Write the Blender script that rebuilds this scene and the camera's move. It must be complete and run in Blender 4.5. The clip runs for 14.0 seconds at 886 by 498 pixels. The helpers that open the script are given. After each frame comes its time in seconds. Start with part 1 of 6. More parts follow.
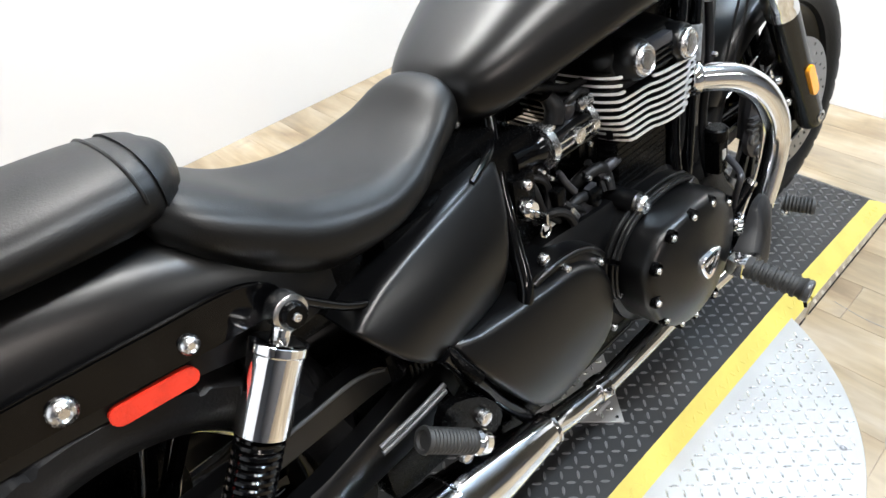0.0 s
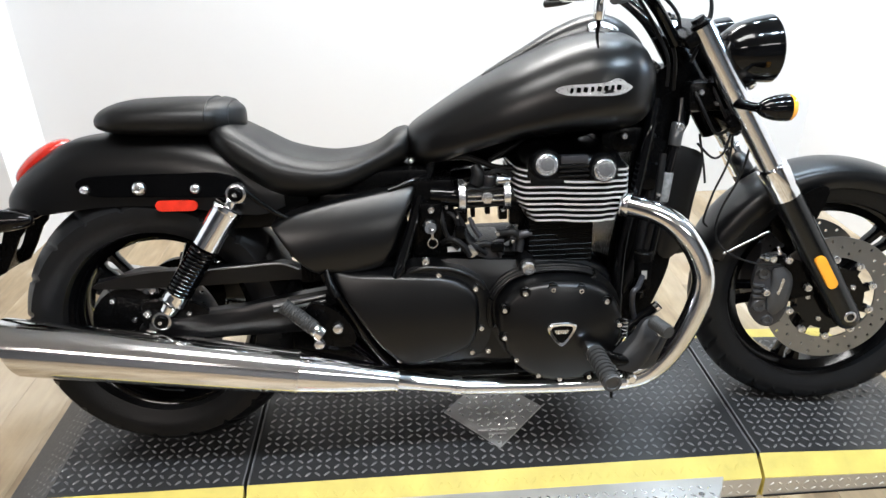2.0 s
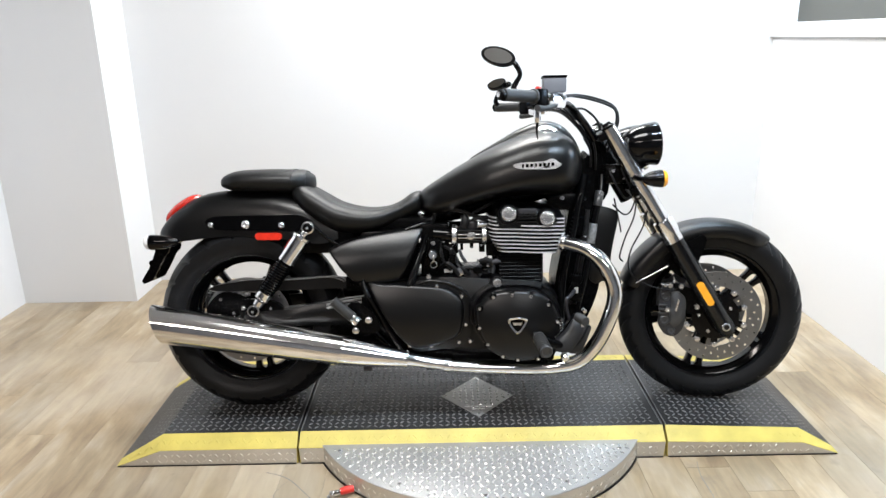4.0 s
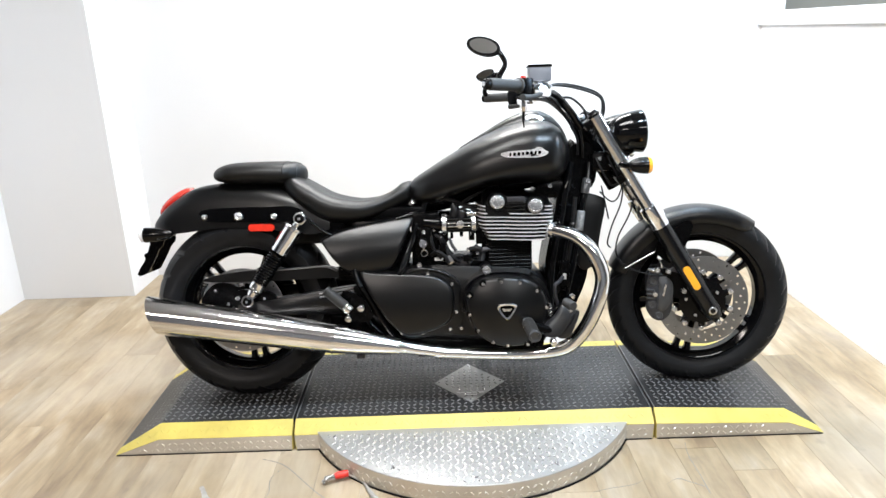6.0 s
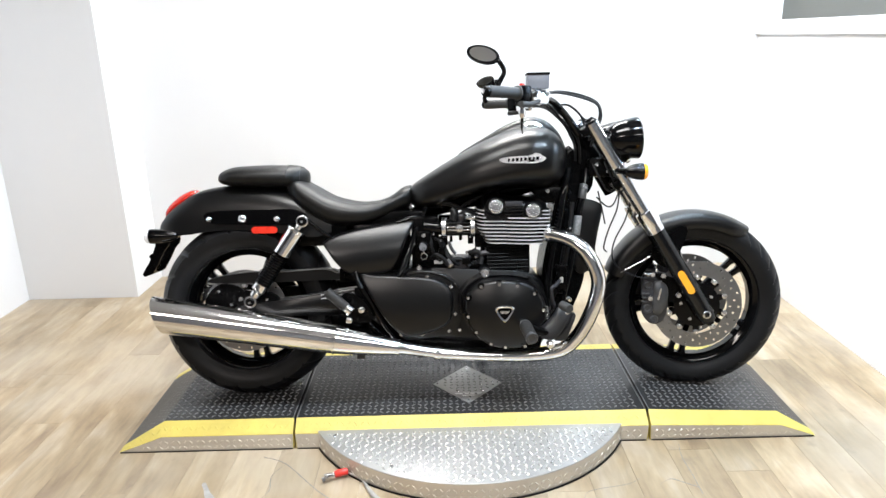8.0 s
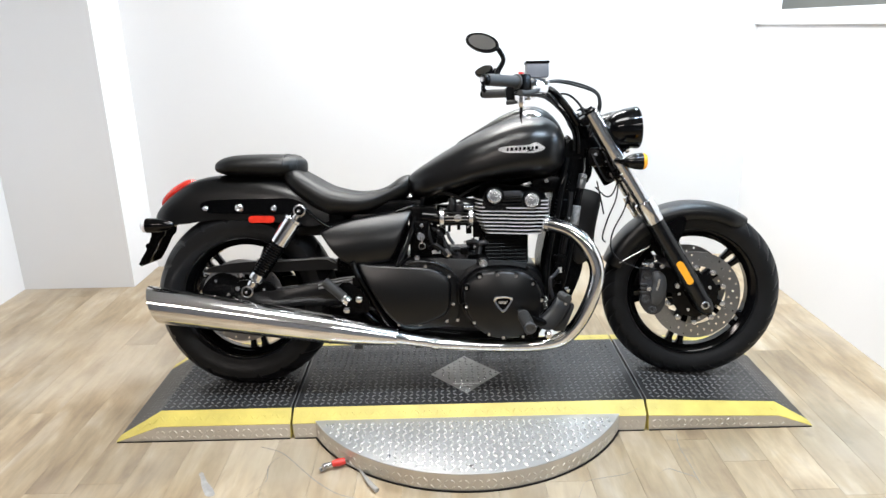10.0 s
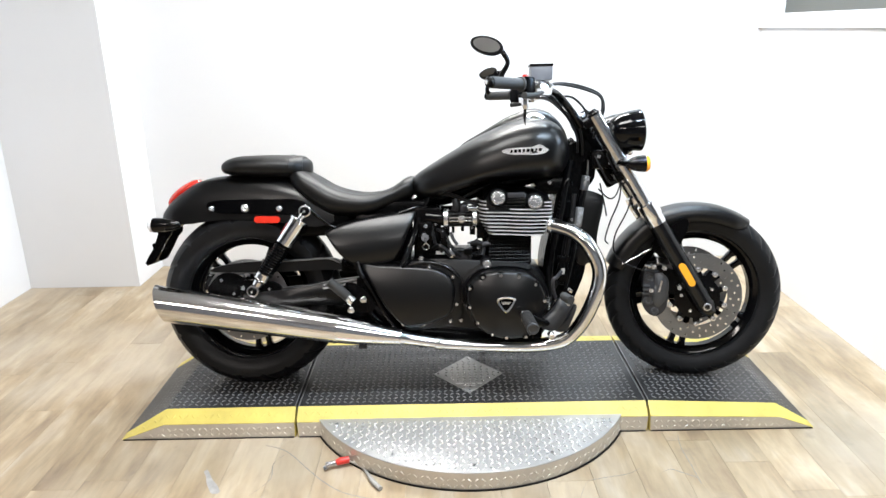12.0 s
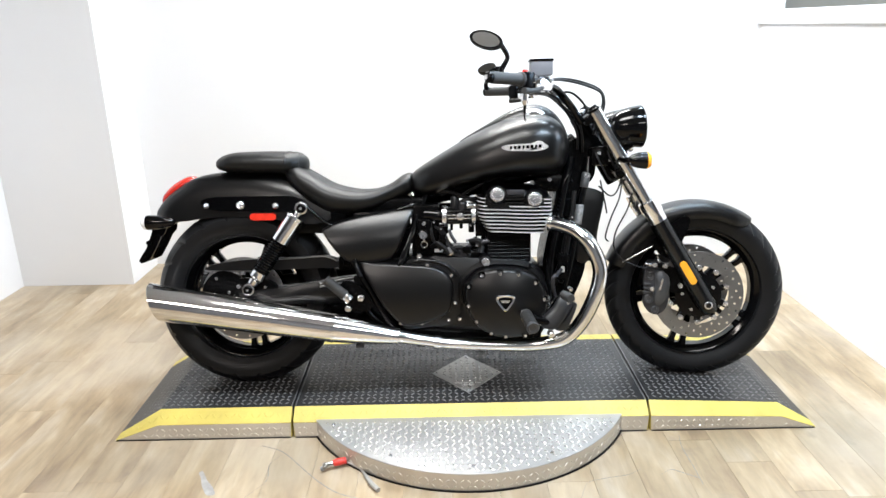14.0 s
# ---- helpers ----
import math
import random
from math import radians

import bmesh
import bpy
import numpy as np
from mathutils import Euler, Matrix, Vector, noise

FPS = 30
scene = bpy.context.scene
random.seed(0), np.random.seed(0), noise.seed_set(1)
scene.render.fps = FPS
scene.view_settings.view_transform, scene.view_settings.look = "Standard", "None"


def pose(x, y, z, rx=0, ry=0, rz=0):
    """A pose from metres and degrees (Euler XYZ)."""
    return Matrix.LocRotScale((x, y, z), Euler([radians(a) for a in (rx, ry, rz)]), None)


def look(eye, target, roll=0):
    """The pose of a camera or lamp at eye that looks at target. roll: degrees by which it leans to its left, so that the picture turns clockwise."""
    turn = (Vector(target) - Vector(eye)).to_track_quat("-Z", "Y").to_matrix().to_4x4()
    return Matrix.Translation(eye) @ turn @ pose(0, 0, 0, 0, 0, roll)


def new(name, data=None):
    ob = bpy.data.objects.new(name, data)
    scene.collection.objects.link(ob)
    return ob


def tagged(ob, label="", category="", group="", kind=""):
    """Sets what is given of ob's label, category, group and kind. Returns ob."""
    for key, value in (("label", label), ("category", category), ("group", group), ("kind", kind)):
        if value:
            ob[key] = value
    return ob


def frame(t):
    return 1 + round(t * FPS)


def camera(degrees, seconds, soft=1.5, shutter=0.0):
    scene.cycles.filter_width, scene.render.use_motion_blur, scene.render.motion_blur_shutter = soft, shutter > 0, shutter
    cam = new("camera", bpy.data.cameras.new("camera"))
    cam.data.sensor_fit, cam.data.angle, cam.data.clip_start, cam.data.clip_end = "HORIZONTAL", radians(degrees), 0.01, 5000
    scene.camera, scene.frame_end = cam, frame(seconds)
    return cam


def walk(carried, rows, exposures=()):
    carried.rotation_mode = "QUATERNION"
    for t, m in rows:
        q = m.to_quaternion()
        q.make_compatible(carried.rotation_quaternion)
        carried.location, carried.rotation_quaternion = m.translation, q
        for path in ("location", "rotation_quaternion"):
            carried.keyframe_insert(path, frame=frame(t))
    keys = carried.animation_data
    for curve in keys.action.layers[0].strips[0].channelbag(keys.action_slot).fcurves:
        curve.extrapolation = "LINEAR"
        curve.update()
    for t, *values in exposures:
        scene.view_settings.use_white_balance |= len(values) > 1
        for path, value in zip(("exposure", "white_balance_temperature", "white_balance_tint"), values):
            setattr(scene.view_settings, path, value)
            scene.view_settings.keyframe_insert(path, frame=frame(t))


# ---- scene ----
cam = camera(65.0, 14.0)
PATH = [
    (0, (-0.014, -0.578, 1.276), (1.012, 0.583, 0.011), -5.5),
    (0.5, (0.301, -0.598, 1.269), (1.178, 0.661, -0.014), -1.9),
    (1, (0.527, -0.731, 1.266), (0.934, 0.772, 0.011), -3.2),
    (1.5, (0.553, -1.073, 1.279), (0.873, 0.587, 0.21), 0.2),
    (2, (0.591, -1.481, 1.326), (0.682, 0.302, 0.425), -1.5),
    (2.5, (0.609, -1.848, 1.343), (0.712, 0.021, 0.639), 0.4),
    (3, (0.59, -2.129, 1.378), (0.606, -0.245, 0.707), -1.4),
    (3.5, (0.646, -2.282, 1.377), (0.643, -0.369, 0.793), -1.0),
    (6, (0.709, -2.365, 1.363), (0.706, -0.456, 0.764), -1.9),
    (6.5, (0.708, -2.374, 1.367), (0.701, -0.465, 0.772), -1.7),
    (7, (0.717, -2.382, 1.373), (0.715, -0.472, 0.778), -2.0),
    (7.5, (0.709, -2.403, 1.366), (0.7, -0.49, 0.783), -1.7),
    (8, (0.714, -2.413, 1.371), (0.709, -0.5, 0.786), -1.5),
    (10.5, (0.709, -2.403, 1.362), (0.714, -0.499, 0.751), -1.3),
    (11, (0.711, -2.409, 1.362), (0.718, -0.503, 0.754), -1.3),
    (11.5, (0.705, -2.416, 1.362), (0.704, -0.51, 0.756), -1.2),
    (12, (0.705, -2.423, 1.367), (0.701, -0.517, 0.762), -1.1),
    (12.5, (0.698, -2.422, 1.368), (0.688, -0.516, 0.76), -1.1),
    (13, (0.698, -2.418, 1.36), (0.694, -0.514, 0.749), -1.0),
    (13.5, (0.698, -2.406, 1.361), (0.7, -0.504, 0.742), -1.0),
    (14, (0.697, -2.391, 1.359), (0.704, -0.487, 0.746), -1.0),
]
EXPOSURES = [(0, -0.02), (1.5, -0.05), (2.0, -0.15), (2.5, -0.22), (3.5, -0.28), (3.7, -0.28), (5.8, 0.0), (8.2, 0.0), (10.3, -0.2), (11.2, -0.18), (12.2, 0.0), (14.0, 0.0)]
walk(cam, [(t, look(eye, target, roll)) for t, eye, target, roll in PATH], EXPOSURES)

# ---- world and light ----
world = bpy.data.worlds.new("world")
scene.world = world
world.use_nodes = True
world.node_tree.nodes["Background"].inputs[0].default_value = (0.9, 0.95, 1.0, 1)
world.node_tree.nodes["Background"].inputs[1].default_value = 0.2


def area_lamp(name, m, w, h, watts, colour):
    d = bpy.data.lights.new(name, "AREA")
    d.shape, d.size, d.size_y, d.energy, d.color = "RECTANGLE", w, h, watts, colour
    ob = new(name, d)
    ob.matrix_world = m
    return ob


CEIL = 3.6
# x, y, watts, colour, length along x, width along y
WARM, WHITE, COOL = (1.0, 0.90, 0.84), (0.985, 0.98, 0.965), (0.66, 0.83, 1.0)
# Unseen lamps; the one at x 4.4 is added to lighten the far wall
LAMPS = [(0.75, 1.28, 84, WHITE), (2.05, 1.10, 54, COOL), (0.50, -0.72, 66, WHITE), (1.75, -0.85, 84, COOL), (4.4, 0.2, 60, WHITE), (-0.8, -3.4, 74, WARM), (1.8, -3.4, 44, WHITE)]

# ---- materials ----


def mat(name, colour, rough=0.5, metal=0.0, var=0.12, scale=6.0, bump=0.0, bscale=80.0, rvar=0.08, coat=0.0, spec=0.5, island=0.0, stretch=(1, 1, 1)):
    """A surface with slow stains, fine grain, uneven gloss and fine relief."""
    m = bpy.data.materials.new(name)
    m.use_nodes = True
    n, l = m.node_tree.nodes, m.node_tree.links
    p = n["Principled BSDF"]
    p.inputs["Metallic"].default_value = metal
    p.inputs["Coat Weight"].default_value = coat
    p.inputs["Specular IOR Level"].default_value = spec
    co = n.new("ShaderNodeTexCoord")
    mp = n.new("ShaderNodeMapping")
    mp.inputs["Scale"].default_value = stretch
    l.new(co.outputs["Object"], mp.inputs["Vector"])
    big = n.new("ShaderNodeTexNoise")
    big.inputs["Scale"].default_value, big.inputs["Detail"].default_value = scale, 5
    fine = n.new("ShaderNodeTexNoise")
    fine.inputs["Scale"].default_value, fine.inputs["Detail"].default_value = bscale, 4
    l.new(mp.outputs[0], big.inputs["Vector"])
    l.new(mp.outputs[0], fine.inputs["Vector"])
    mix = n.new("ShaderNodeMix")
    mix.data_type = "RGBA"
    lo = [c * (1 - var) for c in colour]
    hi = [min(1, c * (1 + var)) for c in colour]
    mix.inputs["A"].default_value, mix.inputs["B"].default_value = (*lo, 1), (*hi, 1)
    l.new(big.outputs[0], mix.inputs["Factor"])
    out = mix.outputs["Result"]
    if island:
        info = n.new("ShaderNodeObjectInfo")
        hsv = n.new("ShaderNodeHueSaturation")
        rng = n.new("ShaderNodeMapRange")
        rng.inputs["To Min"].default_value, rng.inputs["To Max"].default_value = 1 - island, 1 + island
        l.new(info.outputs["Random"], rng.inputs["Value"])
        l.new(rng.outputs[0], hsv.inputs["Value"])
        l.new(out, hsv.inputs["Color"])
        out = hsv.outputs[0]
    l.new(out, p.inputs["Base Color"])
    rr = n.new("ShaderNodeMapRange")
    rr.inputs["To Min"].default_value, rr.inputs["To Max"].default_value = max(0.02, rough - rvar), min(1, rough + rvar)
    l.new(fine.outputs[0] if rvar > 0.02 else big.outputs[0], rr.inputs["Value"])
    l.new(rr.outputs[0], p.inputs["Roughness"])
    if bump:
        b = n.new("ShaderNodeBump")
        b.inputs["Strength"].default_value, b.inputs["Distance"].default_value = bump, 0.002
        l.new(fine.outputs[0], b.inputs["Height"])
        l.new(b.outputs[0], p.inputs["Normal"])
    return m


def glow(name, colour, strength):
    m = mat(name, colour, 0.4)
    p = m.node_tree.nodes["Principled BSDF"]
    p.inputs["Emission Color"].default_value = (*colour, 1)
    p.inputs["Emission Strength"].default_value = strength
    return m


SATIN = mat("satin_black_paint", (0.0014, 0.0014, 0.0016), 0.315, 0.0, 0.15, 5, 0.04, 900, 0.02, spec=0.36)
SATIN_ENGINE = mat("satin_black_engine_paint", (0.0014, 0.0014, 0.0016), 0.315, 0.0, 0.2, 14, 0.08, 700, 0.03, spec=0.35)
FORKPAINT = mat("fork_leg_enamel", (0.0015, 0.0016, 0.0019), 0.22, 0.0, 0.2, 14, 0.05, 500, 0.03, spec=0.42)
GLOSS = mat("gloss_black_enamel", (0.0012, 0.0012, 0.0014), 0.10, 0.0, 0.2, 9, 0.0, 60, 0.02, spec=0.24)
DARK = mat("black_frame_coating", (0.0013, 0.0013, 0.0014), 0.26, 0.0, 0.25, 12, 0.05, 300, 0.06, spec=0.08)
LEATHER = mat("black_vinyl", (0.0022, 0.0022, 0.0022), 0.42, 0.0, 0.15, 7, 0.16, 420, 0.05, spec=0.29)
RUBBER = mat("tyre_rubber", (0.0065, 0.0065, 0.0070), 0.42, 0.0, 0.5, 14, 0.25, 260, 0.1, spec=0.18)
PEDAL = mat("grey_pedal_coating", (0.013, 0.013, 0.014), 0.42, 0.0, 0.3, 24, 0.2, 240, 0.08, spec=0.35)
GRIP = mat("grip_rubber", (0.019, 0.019, 0.019), 0.6, 0.0, 0.2, 20, 0.2, 300, 0.06)
CHROME = mat("chrome", (0.80, 0.80, 0.81), 0.07, 1.0, 0.03, 5, 0.0, 30, 0.015)
PIPE = mat("hand_polished_chrome", (0.78, 0.78, 0.785), 0.12, 1.0, 0.04, 6, 0.02, 90, 0.03)
STEEL = mat("polished_steel", (0.55, 0.55, 0.56), 0.24, 1.0, 0.12, 30, 0.05, 200, 0.06)
ALU = mat("machined_aluminium", (0.72, 0.72, 0.73), 0.26, 1.0, 0.08, 40, 0.05, 300, 0.06)
FINEDGE = mat("bright_fin_edge", (0.74, 0.74, 0.75), 0.34, 0.6, 0.06, 40, 0.05, 300, 0.05)
BADGE = mat("worn_badge_metal", (0.55, 0.55, 0.56), 0.30, 0.9, 0.25, 60, 0.2, 260, 0.1)
SLEEVE = mat("grey_satin_sleeve", (0.13, 0.133, 0.138), 0.32, 0.8, 0.2, 30, 0.1, 200)
LABEL = mat("printed_grey_label", (0.20, 0.20, 0.20), 0.45, 0.0, 0.9, 90, 0.1, 200)
CALIPER = mat("grey_caliper_paint", (0.050, 0.051, 0.054), 0.36, 0.3, 0.3, 30, 0.2, 160, 0.08)
GREYMETAL = mat("grey_cast_metal", (0.035, 0.035, 0.04), 0.40, 0.4, 0.25, 20, 0.15, 200, 0.08)
DISC_STEEL = mat("brake_disc_steel", (0.27, 0.27, 0.275), 0.36, 1.0, 0.12, 30, 0.08, 300, 0.06)
AMBER = mat("amber_lens", (0.85, 0.36, 0.025), 0.18, 0.0, 0.1, 30, 0.1, 300, 0.03, coat=0.4)
RED = mat("red_lens", (0.42, 0.018, 0.010), 0.16, 0.0, 0.35, 60, 0.5, 140, 0.03, coat=0.5)
REFLEX = mat("red_reflector", (0.62, 0.030, 0.014), 0.2, 0.0, 0.3, 55, 0.4, 220, 0.03, coat=0.4)
CLEAR = mat("clear_lens", (0.75, 0.76, 0.78), 0.12, 0.0, 0.1, 40, 0.1, 200, 0.03, coat=0.5)
MIRROR = mat("mirror_glass", (0.80, 0.81, 0.82), 0.03, 1.0, 0.01, 5, 0.0, 30, 0.005)
DECK = mat("worn_black_deck_paint", (0.019, 0.0192, 0.0200), 0.38, 0.0, 0.6, 5, 0.25, 140, 0.12)
YELLOW = mat("yellow_safety_paint", (0.54, 0.44, 0.10), 0.5, 0.0, 0.3, 14, 0.2, 160, 0.1)
TREADPLATE = mat("aluminium_tread_plate", (0.44, 0.436, 0.428), 0.42, 0.55, 0.22, 7, 0.15, 160, 0.12)
TREADBAR = mat("polished_tread_bars", (0.80, 0.80, 0.79), 0.24, 0.75, 0.15, 20, 0.1, 160, 0.1)
TUBECHROME = mat("hard_chrome_tube", (0.66, 0.67, 0.69), 0.17, 1.0, 0.04, 8, 0.0, 60, 0.03)
# tan tint puts the floor's reflection into the upright plates' base colour
SIDEPLATE = mat("grubby_tread_plate", (0.56, 0.52, 0.46), 0.40, 0.5, 0.2, 9, 0.15, 160, 0.1)
WALLPAINT = mat("white_wall_paint", (0.645, 0.638, 0.635), 0.42, 0.0, 0.03, 1.5, 0.04, 120, 0.05)
CEILPAINT = mat("white_ceiling_paint", (0.48, 0.48, 0.475), 0.8, 0.0, 0.04, 2, 0.1, 90, 0.05)
PLANK = mat("worn_vinyl_plank", (0.40, 0.33, 0.235), 0.40, 0.0, 0.1, 3.5, 0.08, 60, 0.1)
DECKBAR = mat("worn_deck_bars", (0.19, 0.19, 0.193), 0.32, 0.5, 0.35, 9, 0.1, 160, 0.1)
SCUFF = mat("worn_floor_scuff", (0.30, 0.29, 0.28), 0.5, 0.0, 0.5, 40, 0.2, 160)
CRACK = mat("floor_crack_filler", (0.22, 0.205, 0.19), 0.6, 0.0, 0.2, 20)


def print_planks(m):
    """Streaky printed grain that differs from plank to plank, with bleached wear."""
    n, l = m.node_tree.nodes, m.node_tree.links
    p = n["Principled BSDF"]
    co, info = n.new("ShaderNodeTexCoord"), n.new("ShaderNodeObjectInfo")
    sh = n.new("ShaderNodeVectorMath")
    sh.operation = "SCALE"
    sh.inputs[0].default_value = (17.0, 31.0, 5.0)
    l.new(info.outputs["Random"], sh.inputs["Scale"])
    ad = n.new("ShaderNodeVectorMath")
    ad.operation = "ADD"
    l.new(co.outputs["Object"], ad.inputs[0])
    l.new(sh.outputs[0], ad.inputs[1])
    out = []
    for sx, sy, sc, det in ((8, 2.4, 1.0, 6), (50, 7, 1.0, 5), (4, 1.6, 1.0, 3)):
        mp, no = n.new("ShaderNodeMapping"), n.new("ShaderNodeTexNoise")
        mp.inputs["Scale"].default_value = (sx, sy, 1)
        no.inputs["Scale"].default_value, no.inputs["Detail"].default_value, no.inputs["Distortion"].default_value = sc, det, 0.6
        l.new(ad.outputs[0], mp.inputs["Vector"])
        l.new(mp.outputs[0], no.inputs["Vector"])
        out.append(no.outputs[0])
    ramp = n.new("ShaderNodeValToRGB")
    e = ramp.color_ramp.elements
    e[0].position, e[0].color = 0.30, (0.195, 0.141, 0.087, 1)
    e[1].position, e[1].color = 0.70, (0.378, 0.310, 0.228, 1)
    for pos, col in ((0.43, (0.262, 0.194, 0.118, 1)), (0.55, (0.316, 0.243, 0.154, 1))):
        q = e.new(pos)
        q.color = col
    l.new(out[0], ramp.inputs[0])
    mix = n.new("ShaderNodeMix")
    mix.data_type, mix.blend_type = "RGBA", "OVERLAY"
    mix.inputs["Factor"].default_value = 0.35
    l.new(ramp.outputs[0], mix.inputs["A"])
    l.new(out[1], mix.inputs["B"])
    # bleached wear, laid over the whole floor
    geo, wn, wr = n.new("ShaderNodeNewGeometry"), n.new("ShaderNodeTexNoise"), n.new("ShaderNodeMapRange")
    wn.inputs["Scale"].default_value, wn.inputs["Detail"].default_value = 1.3, 6
    wr.inputs["From Min"].default_value, wr.inputs["From Max"].default_value = 0.48, 0.66
    wr.inputs["To Max"].default_value = 0.5
    l.new(geo.outputs["Position"], wn.inputs["Vector"])
    l.new(wn.outputs[0], wr.inputs["Value"])
    m2 = n.new("ShaderNodeMix")
    m2.data_type = "RGBA"
    m2.inputs["B"].default_value = (0.455, 0.402, 0.325, 1)
    l.new(wr.outputs[0], m2.inputs["Factor"])
    l.new(mix.outputs["Result"], m2.inputs["A"])
    # each plank a little lighter or darker than the next
    hsv, rng = n.new("ShaderNodeHueSaturation"), n.new("ShaderNodeMapRange")
    rng.inputs["To Min"].default_value, rng.inputs["To Max"].default_value = 0.84, 1.13
    l.new(info.outputs["Random"], rng.inputs["Value"])
    l.new(rng.outputs[0], hsv.inputs["Value"])
    l.new(m2.outputs["Result"], hsv.inputs["Color"])
    # small dark knots and scuffs
    kn, kr, km = n.new("ShaderNodeTexNoise"), n.new("ShaderNodeMapRange"), n.new("ShaderNodeMix")
    kn.inputs["Scale"].default_value, kn.inputs["Detail"].default_value = 9.0, 3
    kr.inputs["From Min"].default_value, kr.inputs["From Max"].default_value, kr.inputs["To Max"].default_value = 0.66, 0.78, 0.45
    l.new(ad.outputs[0], kn.inputs["Vector"])
    l.new(kn.outputs[0], kr.inputs["Value"])
    km.data_type = "RGBA"
    km.inputs["B"].default_value = (0.13, 0.105, 0.08, 1)
    l.new(kr.outputs[0], km.inputs["Factor"])
    l.new(hsv.outputs[0], km.inputs["A"])
    l.new(km.outputs["Result"], p.inputs["Base Color"])


print_planks(PLANK)
GROUT = mat("floor_underlay", (0.26, 0.21, 0.15), 0.7, 0.0, 0.2, 10, 0.1, 100)
REDPLASTIC = mat("red_plastic", (0.60, 0.03, 0.02), 0.35, 0.0, 0.15, 30, 0.1, 200, 0.05)
RESERVOIR = mat("grey_reservoir_plastic", (0.12, 0.125, 0.14), 0.35, 0.0, 0.2, 30, 0.1, 200)
HOSE = mat("grey_cable_jacket", (0.30, 0.29, 0.27), 0.5, 0.0, 0.2, 20, 0.1, 200)
LAMP = glow("lamp_diffuser", (1.0, 0.98, 0.95), 6.0)
SHOPWALL = mat("grey_shop_wall", (0.16, 0.163, 0.17), 0.6, 0.0, 0.15, 2, 0.1, 60)
BEIGEWALL = mat("beige_shop_wall", (0.17, 0.152, 0.122), 0.6, 0.0, 0.08, 2, 0.1, 60)
WHITEMARK = mat("white_print", (0.7, 0.7, 0.7), 0.5)

# ---- building blocks ----


def link(name, bm, material, parent=None, smooth=40):
    me = bpy.data.meshes.new(name)
    bmesh.ops.recalc_face_normals(bm, faces=bm.faces[:])
    bm.to_mesh(me)
    bm.free()
    me.materials.append(material)
    if smooth:
        me.polygons.foreach_set("use_smooth", [True] * len(me.polygons))
        me.set_sharp_from_angle(angle=radians(smooth))
    ob = new(name, me)
    if parent is not None:
        ob.parent = parent
    return ob


def part(name, bm, material, parent, label="", smooth=40):
    return tagged(link(name, bm, material, parent, smooth), label)


def spline(pts, n=8, closed=False):
    """Points on a smooth curve through pts, n a stretch. Works in any dimension."""
    p = [np.array(q, float) for q in pts]
    m, out = len(p), []
    for i in range(m if closed else m - 1):
        g = lambda k: p[k % m] if closed else p[min(max(k, 0), m - 1)]
        a, b, c, d = g(i - 1), g(i), g(i + 1), g(i + 2)
        for j in range(n):
            u = j / n
            out.append(0.5 * (2 * b + (c - a) * u + (2 * a - 5 * b + 4 * c - d) * u * u + (3 * b - a - 3 * c + d) * u ** 3))
    if not closed:
        out.append(p[-1])
    return out


def skin(bm, rings, caps=True, closed=False):
    """Faces between rings of equally many points."""
    vs = [[bm.verts.new(tuple(q)) for q in r] for r in rings]
    k = len(vs[0])
    for a, b in zip(vs, vs[1:] + ([vs[0]] if closed else [])):
        for i in range(k):
            bm.faces.new((a[i], a[(i + 1) % k], b[(i + 1) % k], b[i]))
    if caps and not closed:
        bm.faces.new(vs[0][::-1])
        bm.faces.new(vs[-1])
    return vs


def tube(bm, pts, r, seg=12, n=8, smooth=True):
    """A round tube through pts; r is a number or one for each point."""
    rs = r if isinstance(r, (list, tuple)) else [r] * len(pts)
    path = spline([(*p, q) for p, q in zip(pts, rs)], n) if smooth else [np.array((*p, q), float) for p, q in zip(pts, rs)]
    rings, ref = [], None
    for i, q in enumerate(path):
        a, b = path[max(i - 1, 0)][:3], path[min(i + 1, len(path) - 1)][:3]
        t = Vector(b - a).normalized()
        if ref is None:
            ref = t.orthogonal().normalized()
        ref = (ref - t * ref.dot(t)).normalized()
        o = t.cross(ref)
        rings.append([Vector(q[:3]) + (ref * math.cos(2 * math.pi * j / seg) + o * math.sin(2 * math.pi * j / seg)) * q[3] for j in range(seg)])
    skin(bm, rings)
    return bm


def rod(bm, a, b, r, r2=None, seg=16):
    return tube(bm, [a, b], [r, r if r2 is None else r2], seg, smooth=False)


def turn(bm, profile, origin, axis, seg=32):
    """Revolves (along, radius) pairs about the axis through origin."""
    ax = Vector(axis).normalized()
    u = ax.orthogonal().normalized()
    v = ax.cross(u)
    o = Vector(origin)
    skin(bm, [[o + ax * s + (u * math.cos(2 * math.pi * j / seg) + v * math.sin(2 * math.pi * j / seg)) * max(r, 0.0004) for j in range(seg)] for s, r in profile])
    return bm


def block(bm, centre, size, bevel=0.003, m=None):
    vs = bmesh.ops.create_cube(bm, size=1.0)["verts"]
    bmesh.ops.scale(bm, vec=size, verts=vs)
    if bevel:
        es = list({e for v in vs for e in v.link_edges})
        g = bmesh.ops.bevel(bm, geom=es, offset=bevel, segments=2, affect="EDGES", profile=0.6)
        vs = list({v for f in g["faces"] for v in f.verts} | {v for v in vs if v.is_valid})
    if m is not None:
        bmesh.ops.transform(bm, matrix=m, verts=vs)
    bmesh.ops.translate(bm, vec=centre, verts=vs)
    return bm


